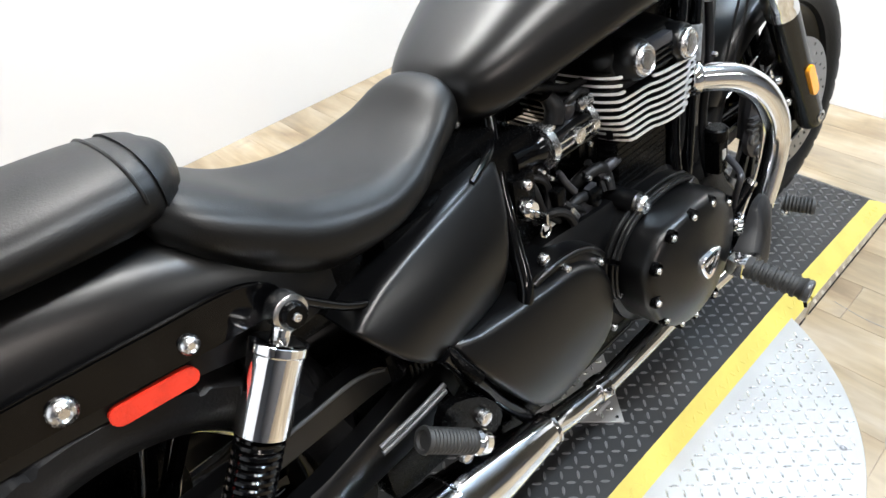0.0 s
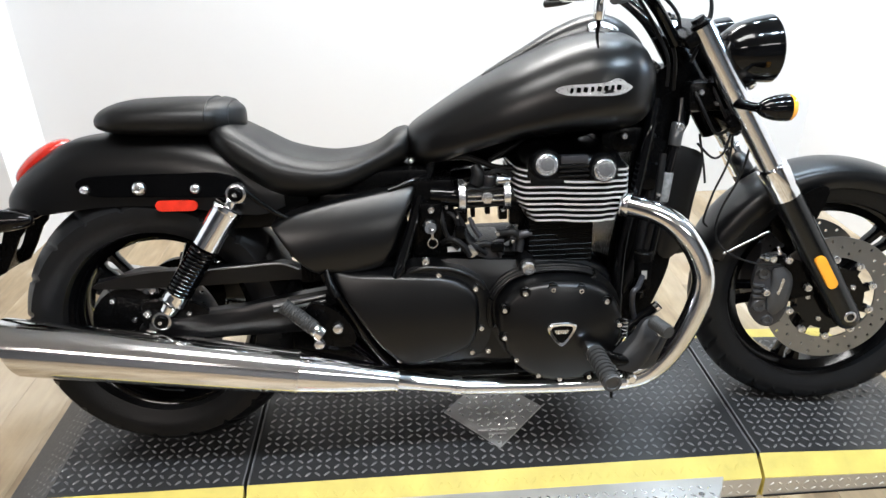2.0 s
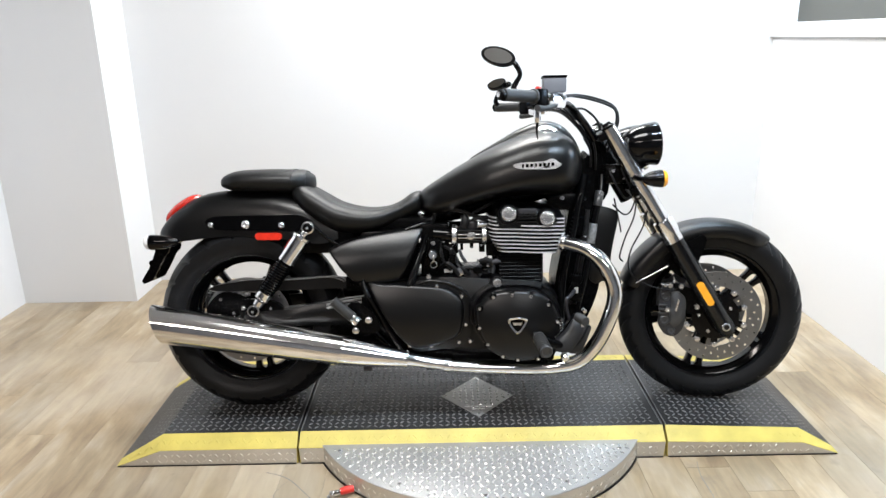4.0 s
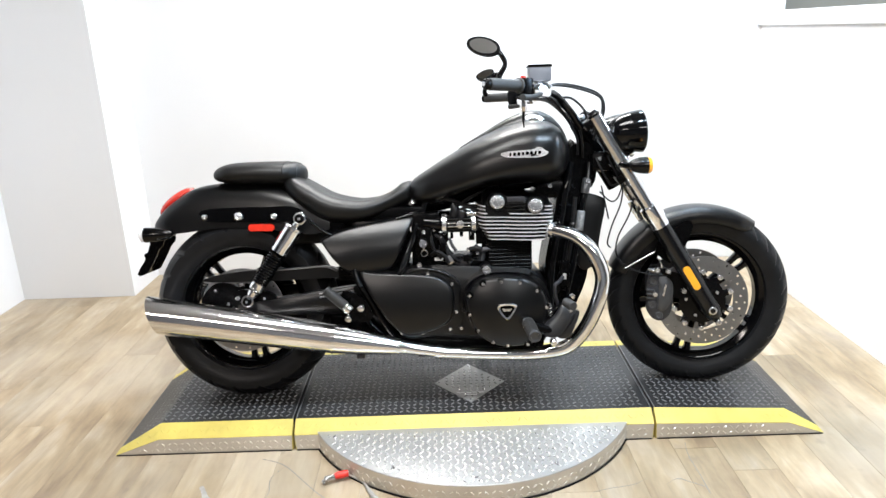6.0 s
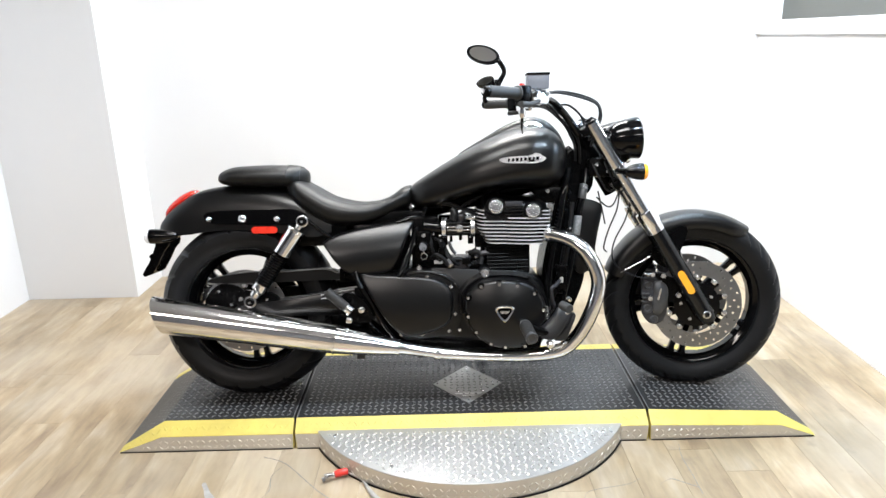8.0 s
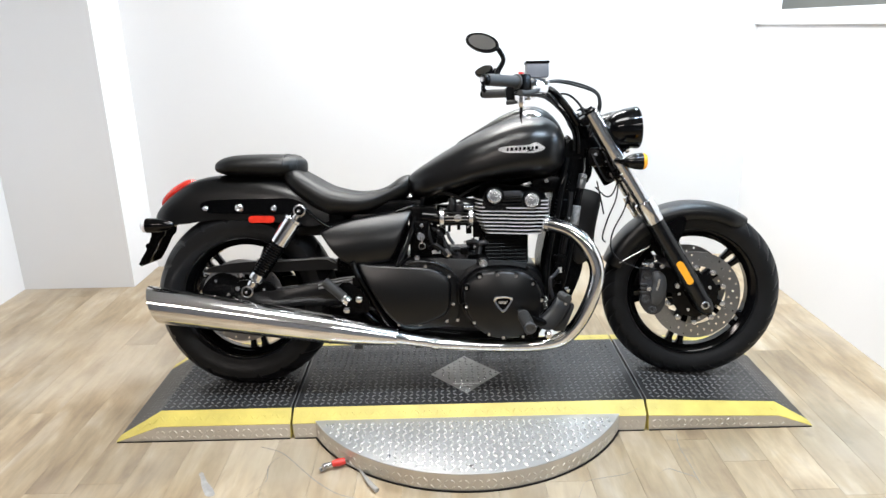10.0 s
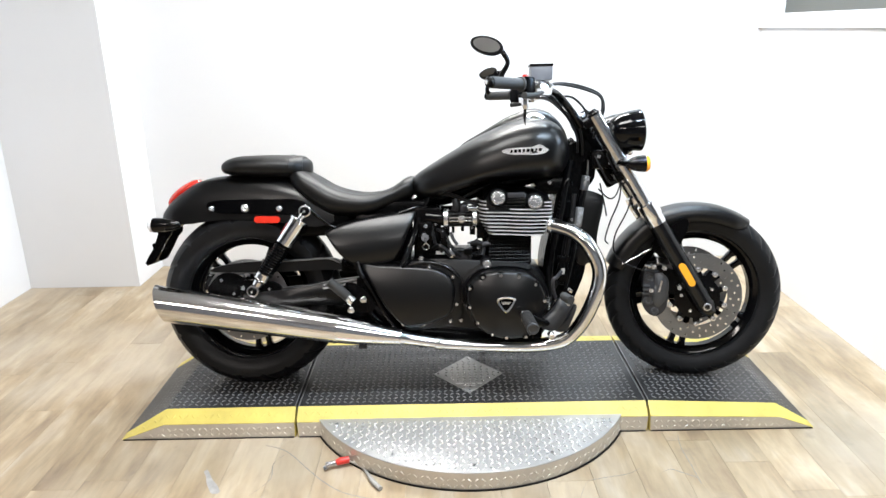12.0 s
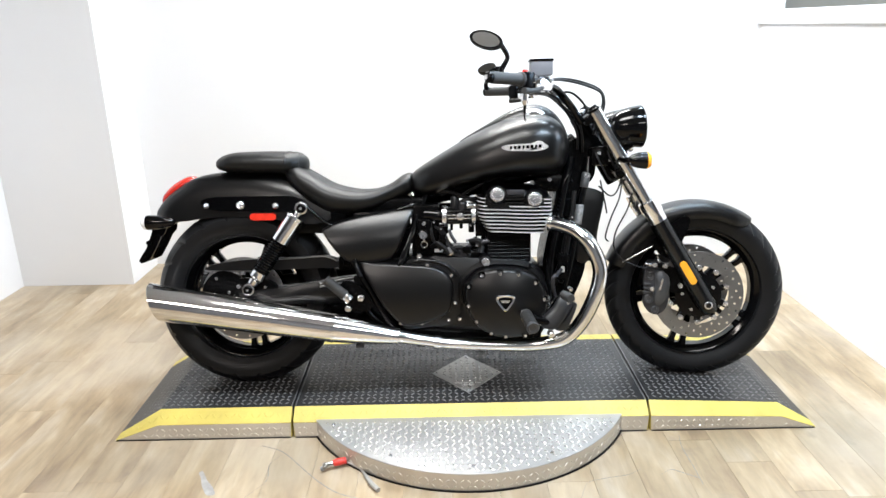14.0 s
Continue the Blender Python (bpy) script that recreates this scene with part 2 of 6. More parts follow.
def oval(x, hw, top, mid, bot, n=2.4, k=36, y=0.0):
    """A ring across x: widest at mid, from bot to top."""
    out = []
    for j in range(k):
        a = 2 * math.pi * j / k
        c, s = math.cos(a), math.sin(a)
        yy = hw * math.copysign(abs(c) ** (2 / n), c)
        zz = math.copysign(abs(s) ** (2 / n), s)
        out.append((x, y + yy, mid + zz * ((top - mid) if s > 0 else (mid - bot))))
    return out


def loft(bm, table, n=2.4, k=36, steps=5, y=0.0):
    """A body from rows (x, half width, top, mid, bottom), smoothed along x."""
    skin(bm, [oval(*row, n=n, k=k, y=y) for row in spline(table, steps)])
    return bm


def pillow(bm, outline, y_in, y_out, bulge=0.02, flat=2.6, rings=9, n=6, tilt=None):
    """A cast cover: a smooth outline in x and z, a skirt from y_in to y_out, and a rounded face that swells by bulge towards the viewer's side."""
    o = spline(outline, n, closed=True)
    c = sum(o) / len(o)
    sgn = -1 if y_out < y_in else 1
    off = tilt or (lambda x, z: 0.0)
    rs = [[(q[0], y_in, q[1]) for q in o]]
    for i in range(rings):
        s = math.cos(i / (rings - 1) * math.pi / 2) ** 0.6 if i < rings - 1 else 0.02
        hgt = bulge * (1 - s ** flat)
        ring = []
        for q in o:
            x, z = c + (q - c) * s
            ring.append((x, y_out + sgn * hgt + off(x, z), z))
        rs.append(ring)
    skin(bm, rs)
    return bm


def cover(bm, outline, y_in, surface, edge=0.012, n=6):
    """A cast or moulded cover on the viewer's side: a skirt, a rolled edge and a smooth face y = surface(x, z)."""
    o = spline(outline, n, closed=True)
    c = sum(o) / len(o)
    rs = [[(q[0], y_in, q[1]) for q in o]]
    for s, drop in ((1.0, 1.0), (0.996, 0.72), (0.985, 0.42), (0.968, 0.20), (0.945, 0.07), (0.915, 0.015), (0.88, 0.0), (0.80, 0.0), (0.68, 0.0), (0.54, 0.0), (0.40, 0.0), (0.25, 0.0), (0.10, 0.0), (0.02, 0.0)):
        ring = []
        for q in o:
            x, z = c + (q - c) * s
            ring.append((x, surface(x, z) + edge * drop, z))
        rs.append(ring)
    skin(bm, rs)
    return bm


def plate(bm, outline, y0, y1, n=0, bevel=0.0):
    """A flat plate cut to an outline in x and z."""
    o = spline(outline, n, closed=True) if n else [np.array(q, float) for q in outline]
    vs = [bm.verts.new((q[0], y0, q[1])) for q in o]
    f = bm.faces.new(vs)
    g = bmesh.ops.extrude_face_region(bm, geom=[f])
    top = [v for v in g["geom"] if isinstance(v, bmesh.types.BMVert)]
    bmesh.ops.translate(bm, vec=(0, y1 - y0, 0), verts=top)
    if bevel:
        es = list({e for v in vs + top for e in v.link_edges if abs(e.verts[0].co.y - e.verts[1].co.y) < 1e-6})
        bmesh.ops.bevel(bm, geom=es, offset=bevel, segments=2, affect="EDGES")
    return bm


def bolt(bm, p, r=0.006, h=0.006, axis=(0, -1, 0)):
    turn(bm, [(-0.004, r), (h * 0.6, r), (h, r * 0.8), (h, r * 0.45), (h * 0.5, r * 0.4), (h * 0.5, 0)], p, axis, 12)
    return bm


B = bmesh.new



def capsule(length, height):
    """Outline of a bar with round ends, in x and z about the origin."""
    r, s = height / 2, length / 2 - height / 2
    return [(s + r * math.sin(math.pi * k / 8), r * math.cos(math.pi * k / 8)) for k in range(9)] + [(-s - r * math.sin(math.pi * k / 8), -r * math.cos(math.pi * k / 8)) for k in range(9)]


# ---- the room ----
X0, X1, YB, YF, YC, XC = -1.65, 2.495, 1.640, -5.5, 1.29, -1.03


def wall(name, lo, hi, label):
    bm = block(B(), [(a + b) / 2 for a, b in zip(lo, hi)], [b - a for a, b in zip(lo, hi)], 0.0)
    return tagged(link(name, bm, WALLPAINT, None, 0), label, "wall", kind="structure")


BAY = 2.6
SX0, SX1 = -5.0, 6.0
wall("wall_west", (X0 - 0.12, -0.9, 0), (X0, YC, BAY), "plain white painted side partition")
wall("wall_corner", (X0 - 0.12, YC, 0), (XC, YB + 0.12, BAY), "white boxed-out corner beside the display bay")
wall("wall_north", (XC, YB, 0), (X1 + 0.12, YB + 0.12, BAY), "plain white painted back wall of the display bay")
wall("wall_east", (X1, -0.9, 0), (X1 + 0.12, YB, 1.41), "low white painted side partition, slightly glossy")


def shop_wall(name, lo, hi, label, material=None):
    bm = block(B(), [(a + b) / 2 for a, b in zip(lo, hi)], [b - a for a, b in zip(lo, hi)], 0.0)
    return tagged(link(name, bm, material or SHOPWALL, None, 0), label, "wall", kind="structure")


shop_wall("wall_shop_north", (SX0, YB + 0.16, 0), (SX1, YB + 0.30, CEIL), "plain beige workshop wall", BEIGEWALL)
# unseen walls close the room; their grey keeps the paint's reflections dark
shop_wall("wall_shop_south", (SX0, YF - 0.12, 0), (SX1, YF, CEIL), "dark grey workshop wall")
shop_wall("wall_shop_west", (SX0 - 0.12, YF, 0), (SX0, YB + 0.3, CEIL), "plain grey workshop wall")
# opening for an unseen window, added as a source of bluish reflections
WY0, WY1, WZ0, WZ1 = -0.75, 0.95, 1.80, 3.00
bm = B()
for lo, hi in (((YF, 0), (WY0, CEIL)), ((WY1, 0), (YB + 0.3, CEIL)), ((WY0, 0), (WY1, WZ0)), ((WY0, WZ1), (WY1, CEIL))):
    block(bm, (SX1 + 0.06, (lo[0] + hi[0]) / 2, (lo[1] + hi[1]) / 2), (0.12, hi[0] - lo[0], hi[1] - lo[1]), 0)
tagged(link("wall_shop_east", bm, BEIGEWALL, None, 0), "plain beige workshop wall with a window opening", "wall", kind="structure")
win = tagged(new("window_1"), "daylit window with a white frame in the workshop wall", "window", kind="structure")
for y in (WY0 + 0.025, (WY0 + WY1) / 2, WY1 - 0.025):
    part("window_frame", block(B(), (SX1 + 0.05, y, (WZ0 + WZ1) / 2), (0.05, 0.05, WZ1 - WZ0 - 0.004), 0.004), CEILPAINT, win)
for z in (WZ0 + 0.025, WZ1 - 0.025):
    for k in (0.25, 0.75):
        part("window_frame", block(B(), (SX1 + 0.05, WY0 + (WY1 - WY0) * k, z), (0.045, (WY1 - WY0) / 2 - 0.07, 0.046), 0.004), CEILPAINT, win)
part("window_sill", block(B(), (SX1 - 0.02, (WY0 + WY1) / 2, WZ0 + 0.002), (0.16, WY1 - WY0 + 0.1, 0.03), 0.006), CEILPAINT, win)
# glowing sheet and lamp behind the added window
WINDOWGLOW = glow("daylight_outside", (0.50, 0.72, 1.0), 8.0)
tagged(link("backdrop", block(B(), (SX1 + 0.6, (WY0 + WY1) / 2, (WZ0 + WZ1) / 2), (0.02, 3.2, 2.8), 0), WINDOWGLOW, None, 0), "plain bright sky outside the window", "sky", kind="structure")
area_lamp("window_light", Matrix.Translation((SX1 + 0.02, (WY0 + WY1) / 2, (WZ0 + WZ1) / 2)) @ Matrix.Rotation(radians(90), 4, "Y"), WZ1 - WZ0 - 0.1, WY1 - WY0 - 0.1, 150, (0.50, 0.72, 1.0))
tagged(link("ceiling", block(B(), (0.5, (YF + YB) / 2, CEIL + 0.05), (SX1 - SX0 + 0.3, YB - YF + 0.7, 0.1), 0), CEILPAINT, None, 0), "plain off-white workshop ceiling", "ceiling", kind="structure")
ledge = tagged(link("ledge_trim", block(B(), (X1 - 0.010, 0.42, 1.372), (0.020, 2.62, 0.070), 0.002), WALLPAINT, None), "thin white trim ledge along the side wall", "trim", kind="structure")
floor = tagged(link("floor", block(B(), (0.5, (YF + YB) / 2, -0.054), (SX1 - SX0, YB - YF + 0.6, 0.1), 0), GROUT, None, 0), "worn wood-look vinyl plank floor with scuffs and bare patches", "floor", kind="structure")


def ceiling_light(x, y, watts, colour, wide=0.30):
    e = tagged(new("ceiling_light"), "long white ceiling light panel, switched on", "ceiling light", "ceiling lights")
    e.location = (x, y, LZ)
    part("frame", block(B(), (0, 0, 0.02), (1.26, wide + 0.06, 0.036), 0.004), CEILPAINT, e)
    part("diffuser", block(B(), (0, 0, 0.001), (1.20, wide, 0.006), 0.002), LAMP, e)
    for sx in (-0.5, 0.5):
        part("hanger", rod(B(), (sx, 0, 0.03), (sx, 0, CEIL - LZ), 0.003, seg=6), STEEL, e)
    area_lamp("ceiling_lamp", pose(x, y, LZ - 0.006), 1.2, wide, watts, colour)


LZ = 2.75
def spot_track(x, y, watts, colour, n):
    """A ceiling track with round lamps, all switched on."""
    e = tagged(new("track_light"), "white ceiling track with round lamps, switched on", "track light", "track lights")
    e.location = (x, y, LZ)
    part("track", block(B(), (0, 0, 0.05), (0.36 * n, 0.05, 0.03), 0.004), CEILPAINT, e)
    for sx in (-0.12 * n, 0.12 * n):
        part("hanger", rod(B(), (sx, 0, 0.06), (sx, 0, CEIL - LZ), 0.003, seg=6), STEEL, e)
    for i in range(n):
        dx = 0.36 * (i - (n - 1) / 2)
        s = part("lamp_can", turn(B(), [(0.05, 0.03), (0.045, 0.085), (0.0, 0.100), (-0.004, 0.098), (0.004, 0.092)], (dx, 0, 0), (0, 0, 1), 28), CEILPAINT, e)
        part("diffuser", turn(B(), [(0.0, 0.091), (0.002, 0.0)], (dx, 0, 0), (0, 0, 1), 28), LAMP, s)
        d = area_lamp("track_lamp", pose(x + dx, y, LZ - 0.006), 0.18, 0.18, watts / n, colour).data
        d.shape = "DISK"


def wall_spot(eye, target, watts, colour):
    """A daylight-coloured spot added at the track, to give the side wall a bluish patch."""
    d = bpy.data.lights.new("wall_spot", "SPOT")
    d.energy, d.color, d.spot_size, d.spot_blend, d.shadow_soft_size = watts, colour, radians(46), 1.0, 0.06
    new("wall_spot", d).matrix_world = look(eye, target)


wall_spot((1.75, -0.85, LZ - 0.02), (X1, 0.45, 0.95), 80, (0.62, 0.80, 1.0))
for x, y, watts, colour in LAMPS:
    if y in (-0.72, 1.28):
        ceiling_light(x, y, watts, colour, 0.50 if y < 0 else 0.40)
    elif y > -2 and x < 3:
        spot_track(x, y, watts, colour, 3)
    else:
        ceiling_light(x, y, watts, colour)

# ---- the display platform ----
PH, PF = 0.097, 0.060
PY0, PY1 = -0.282, 0.305
JW, JE = 0.172, 1.412
PW, PE, RW, RE = -0.446, 1.995, -0.29, 1.87


def tread(bm, inside, zfun, x0, x1, y0, y1, pitch=0.0225, length=0.0215, width=0.0058, high=0.0024):
    """Raised lozenge bars in two crossing directions, as on checker plate."""
    nx, ny = int((x1 - x0) / pitch), int((y1 - y0) / pitch)
    for a in range(nx + 1):
        for b in range(ny + 1):
            x, y = x0 + a * pitch, y0 + b * pitch
            if not inside(x, y):
                continue
            ang = math.pi / 4 if (a + b) % 2 else -math.pi / 4
            c, s = math.cos(ang), math.sin(ang)
            base, top = [], []
            for u, v in ((-0.5, 0), (-0.25, -0.5), (0.25, -0.5), (0.5, 0), (0.25, 0.5), (-0.25, 0.5)):
                px, py = x + c * u * length - s * v * width, y + s * u * length + c * v * width
                base.append(bm.verts.new((px, py, zfun(px, py) - 0.0005)))
                px, py = x + 0.55 * (c * u * length - s * v * width), y + 0.55 * (s * u * length + c * v * width)
                top.append(bm.verts.new((px, py, zfun(px, py) + high)))
            bm.faces.new(top)
            for j in range(6):
                bm.faces.new((base[j], base[(j + 1) % 6], top[(j + 1) % 6], top[j]))
    return bm


def side_tread(bm, inside, x0, x1, z0, z1, y, pitch=0.0215):
    t = tread(B(), lambda x, z: inside(x, z), lambda x, z: 0.0, x0, x1, z0, z1, pitch, 0.017, 0.0048, 0.002)
    for v in t.verts:
        v.co = (v.co.x, y - v.co.z, v.co.y)
    me = bpy.data.meshes.new("tmp")
    t.to_mesh(me)
    t.free()
    bm.from_mesh(me)
    bpy.data.meshes.remove(me)
    return bm


def deck_height(x, y=0):
    if x < RW:
        return max(0.004, PH * (x - PW) / (RW - PW))
    low = PH - 0.020 * min(1.0, max(0.0, (x - JE) / (RE - JE)))
    if x > RE:
        return max(0.004, low * (PE - x) / (PE - RE))
    return low


STRIPE = 0.045


def edge_height(x):
    return deck_height(x) * PF / PH


def platform_section(xa, xb, label):
    e = tagged(new("platform_section"), label, "platform", "platform sections")
    xs = sorted({xa, xb} | {v for v in (RW, RE) if xa < v < xb})

    def slab(ya, yb, lift, material, name, lab=""):
        bm = B()
        skin(bm, [[(x, ya, 0.001), (x, yb, 0.001), (x, yb, deck_height(x) + lift), (x, ya, deck_height(x) + lift)] for x in xs])
        return part(name, bm, material, e, lab, 30)

    deck = slab(PY0 + STRIPE, PY1 - STRIPE, 0, DECK, "deck", "worn black checker plate deck")
    bm = B()
    skin(bm, [[(x, PY0 + 0.003, 0.001), (x, PY0 + STRIPE, 0.001), (x, PY0 + STRIPE, deck_height(x)), (x, PY0 + 0.0005, edge_height(x))] for x in xs])
    front = part("edge_stripe", bm, YELLOW, e, "scuffed yellow painted bevelled safety edge", 30)
    back = slab(PY1 - STRIPE, PY1, 0, YELLOW, "edge_stripe", "scuffed yellow painted safety edge")
    for ya, yb, m, owner in ((PY0 + STRIPE, PY1 - STRIPE, DECKBAR, deck), (PY0, PY0 + STRIPE, YELLOW, front), (PY1 - STRIPE, PY1, YELLOW, back)):
        bm = tread(B(), lambda x, y: xa + 0.012 < x < xb - 0.012 and ya + 0.008 < y < yb - 0.008 and deck_height(x) > 0.012, lambda x, y: deck_height(x) - max(0.0, (PY0 + STRIPE - y) / STRIPE) * (deck_height(x) - edge_height(x)),
                   xa + 0.006, xb, ya, yb, high=0.0024 if m is DECKBAR else 0.0009)
        tagged(part("raised_tread", bm, m, owner, "", 0), kind="stuff")
    bm = B()
    vs = [bm.verts.new((x, PY0, 0.0015)) for x in (xa + 0.004, xb - 0.004)]
    vs += [bm.verts.new((x, PY0, edge_height(x) - 0.002)) for x in reversed(xs)]
    f = bm.faces.new(vs)
    g = bmesh.ops.extrude_face_region(bm, geom=[f])
    bmesh.ops.translate(bm, vec=(0, 0.003, 0), verts=[v for v in g["geom"] if isinstance(v, bmesh.types.BMVert)])
    # black strip for the dark line where the side plate meets the floor
    part("base_strip", block(B(), ((xa + xb) / 2, PY0 - 0.001, 0.0022), (xb - xa - 0.01, 0.004, 0.0034), 0.0008), RUBBER, e, "black rubber base strip")
    sp = part("side_plate", bm, SIDEPLATE, e, "dull aluminium checker plate edge", 30)
    bm = side_tread(B(), lambda x, z: z < edge_height(x) - 0.012, xa + 0.02, xb - 0.012, 0.016, PF, PY0)
    tagged(part("raised_tread", bm, SIDEPLATE, sp, "", 0), kind="stuff")
    for x, sg in ((xa, 1), (xb, -1)):
        if RW < x < RE:
            lip = block(B(), (x + sg * 0.0022, (PY0 + STRIPE + PY1 - STRIPE) / 2, deck_height(x) + 0.0006), (0.0044, PY1 - PY0 - 2 * STRIPE - 0.004, 0.0042), 0.0012)
            part("joint_edge", lip, DECKBAR, e, "worn bare edge at the joint")
    return e


platform_section(PW, JW - 0.004, "black deck section with a sloped end and yellow edges")
platform_section(JW + 0.004, JE - 0.004, "middle black deck section with yellow edges over the turntable")
platform_section(JE + 0.004, PE, "black deck section with a sloped end and yellow edges")

# turntable under the middle section
DX, DY, DR = 0.785, 0.0, 0.598
tt = tagged(new("turntable"), "round aluminium checker plate turntable under the deck", "turntable")
bm = turn(B(), [(0.001, DR - 0.004), (0.060, DR - 0.004), (0.063, DR), (0.0655, DR - 0.002), (0.0656, 0.0)], (DX, DY, 0), (0, 0, 1), 128)
top = part("top_plate", bm, TREADPLATE, tt, "bright aluminium checker plate top", 30)
bm = tread(B(), lambda x, y: (x - DX) ** 2 + (y - DY) ** 2 < (DR - 0.014) ** 2 and y < PY0 - 0.008, lambda x, y: 0.0656, DX - 0.62, DX + 0.62, DY - 0.62, PY0)
tagged(part("raised_tread", bm, TREADBAR, top, "", 0), kind="stuff")
# the same dark line, carried round the turntable
part("base_ring", turn(B(), [(0.001, DR), (0.001, DR + 0.005), (0.005, DR + 0.004), (0.005, DR)], (DX, DY, 0), (0, 0, 1), 128), RUBBER, tt, "dark dirty ring round the foot")
bm = B()
for j in range(200):
    a0, a1 = 2 * math.pi * j / 200, 2 * math.pi * (j + 1) / 200
    vs = [bm.verts.new((DX + r * math.cos(a), DY + r * math.sin(a), z)) for a in (a0, a1) for r, z in ((DR, 0.002), (DR, 0.062))]
    bm.faces.new((vs[0], vs[2], vs[3], vs[1]))
skirt = part("skirt", bm, SIDEPLATE, tt, "dull aluminium checker plate skirt", 30)
bm = tread(B(), lambda u, z: 0.010 < z < 0.056, lambda u, z: 0.0, math.pi * DR, 2 * math.pi * DR, 0.016, 0.06, 0.0215, 0.018, 0.0048, 0.002)
for v in bm.verts:
    a, r = v.co.x / DR, DR + v.co.z + 0.0006
    v.co = (DX + r * math.cos(a), DY + r * math.sin(a), v.co.y)
tagged(part("raised_tread", bm, SIDEPLATE, skirt, "", 0), kind="stuff")
for a in (-2.55, -2.05, -1.57, -1.1, -0.62):
    part("bolt", bolt(B(), (DX + 0.56 * math.cos(a), DY + 0.56 * math.sin(a), 0.0656), 0.007, 0.003, (0, 0, 1)), STEEL, tt)

# brushed plate set in the middle of the deck
cp = tagged(new("data_plate"), "brushed aluminium diamond plate screwed on the deck", "plate")
CX, CY, CHX, CHY = 0.788, -0.02, 0.131, 0.147
bm = B()
for z, k in ((PH + 0.0005, 1.0), (PH + 0.0035, 1.0), (PH + 0.0042, 0.99)):
    [bm.verts.new((CX + CHX * k * a, CY + CHY * k * b, z)) for a, b in ((1, 0), (0, 1), (-1, 0), (0, -1))]
bm.verts.ensure_lookup_table()
for r in range(2):
    for j in range(4):
        bm.faces.new([bm.verts[i] for i in (4 * r + j, 4 * r + (j + 1) % 4, 4 * r + 4 + (j + 1) % 4, 4 * r + 4 + j)])
bm.faces.new([bm.verts[i] for i in (8, 9, 10, 11)])
part("sheet", bm, TREADPLATE, cp, "", 20)
bm = tread(B(), lambda x, y: abs(x - CX) / CHX + abs(y - CY) / CHY < 0.86, lambda x, y: PH + 0.0042, CX - 0.13, CX + 0.13, CY - 0.15, CY + 0.15, high=0.0012)
tagged(part("raised_tread", bm, TREADBAR, cp, "", 0), kind="stuff")
for w, y in ((0.098, CY - 0.080), (0.046, CY - 0.096)):
    part("print_bar", block(B(), (CX, y, PH + 0.0046), (w, 0.006, 0.0008), 0), WHITEMARK, cp)
for a, b in ((1, 0), (-1, 0), (0, -1), (0, 1)):
    part("screw", bolt(B(), (CX + 0.88 * CHX * a, CY + 0.88 * CHY * b, PH + 0.0042), 0.004, 0.002, (0, 0, 1)), STEEL, cp)

# ---- the motorcycle, built upright and leaned on its stand ----
bike = tagged(new("motorcycle"), "matte black cruiser motorcycle leaning on its side stand on the platform", "motorcycle")
bike.matrix_world = pose(0, 0, 0.10, -10)
FX, FZ, FR = 1.637, 0.302, 0.323
RX, RZ, RR = -0.016, 0.317, 0.330


def tyre(bm, cx, cz, R, rim, hw, seg=320, groove=16, crown=2.2):
    """A tyre with a rounded crown and slanting grooves cut into its shoulders."""
    prof = []
    m = 21
    for i in range(m):
        u = -1 + 2 * i / (m - 1)
        prof.append((u * hw, R - (R - rim) * 0.42 * abs(u) ** crown, abs(u)))
    side = [(hw * 1.0, rim + (R - rim) * 0.40, 2), (hw * 0.97, rim + (R - rim) * 0.22, 2), (hw * 0.86, rim + 0.006, 2), (hw * 0.80, rim - 0.004, 2), (hw * 0.6, rim - 0.008, 2)]
    full = [(-y, r, k) for y, r, k in reversed(side)] + prof + side
    rings = []
    for j in range(seg):
        a = 2 * math.pi * j / seg
        ring = []
        for i, (y, r, k) in enumerate(full):
            cut = 0.0065 if 0.25 < k < 1.01 and (j + int(abs(y) / hw * 9)) % groove in (0, 1) else 0.0
            rr = r - cut
            ring.append((cx + rr * math.cos(a), y, cz + rr * math.sin(a)))
        rings.append(ring)
    vs = [[bm.verts.new(q) for q in r] for r in rings]
    for a, b in zip(vs, vs[1:] + [vs[0]]):
        for i in range(len(full) - 1):
            bm.faces.new((a[i], a[i + 1], b[i + 1], b[i]))
    return bm


def rim_mesh(bm, cx, cz, rim, hw):
    prof = [(-hw, rim - 0.004), (-hw, rim + 0.002), (-hw + 0.006, rim + 0.003), (-hw + 0.012, rim - 0.010), (-hw * 0.5, rim - 0.024), (hw * 0.5, rim - 0.024),
            (hw - 0.012, rim - 0.010), (hw - 0.006, rim + 0.003), (hw, rim + 0.002), (hw, rim - 0.004), (hw - 0.008, rim - 0.018), (hw * 0.5, rim - 0.034), (-hw * 0.5, rim - 0.034), (-hw + 0.008, rim - 0.018)]
    seg = 72
    vs = [[bm.verts.new((cx + r * math.cos(2 * math.pi * j / seg), y, cz + r * math.sin(2 * math.pi * j / seg))) for y, r in prof] for j in range(seg)]
    k = len(prof)
    for a, b in zip(vs, vs[1:] + [vs[0]]):
        for i in range(k):
            bm.faces.new((a[i], a[(i + 1) % k], b[(i + 1) % k], b[i]))
    return bm


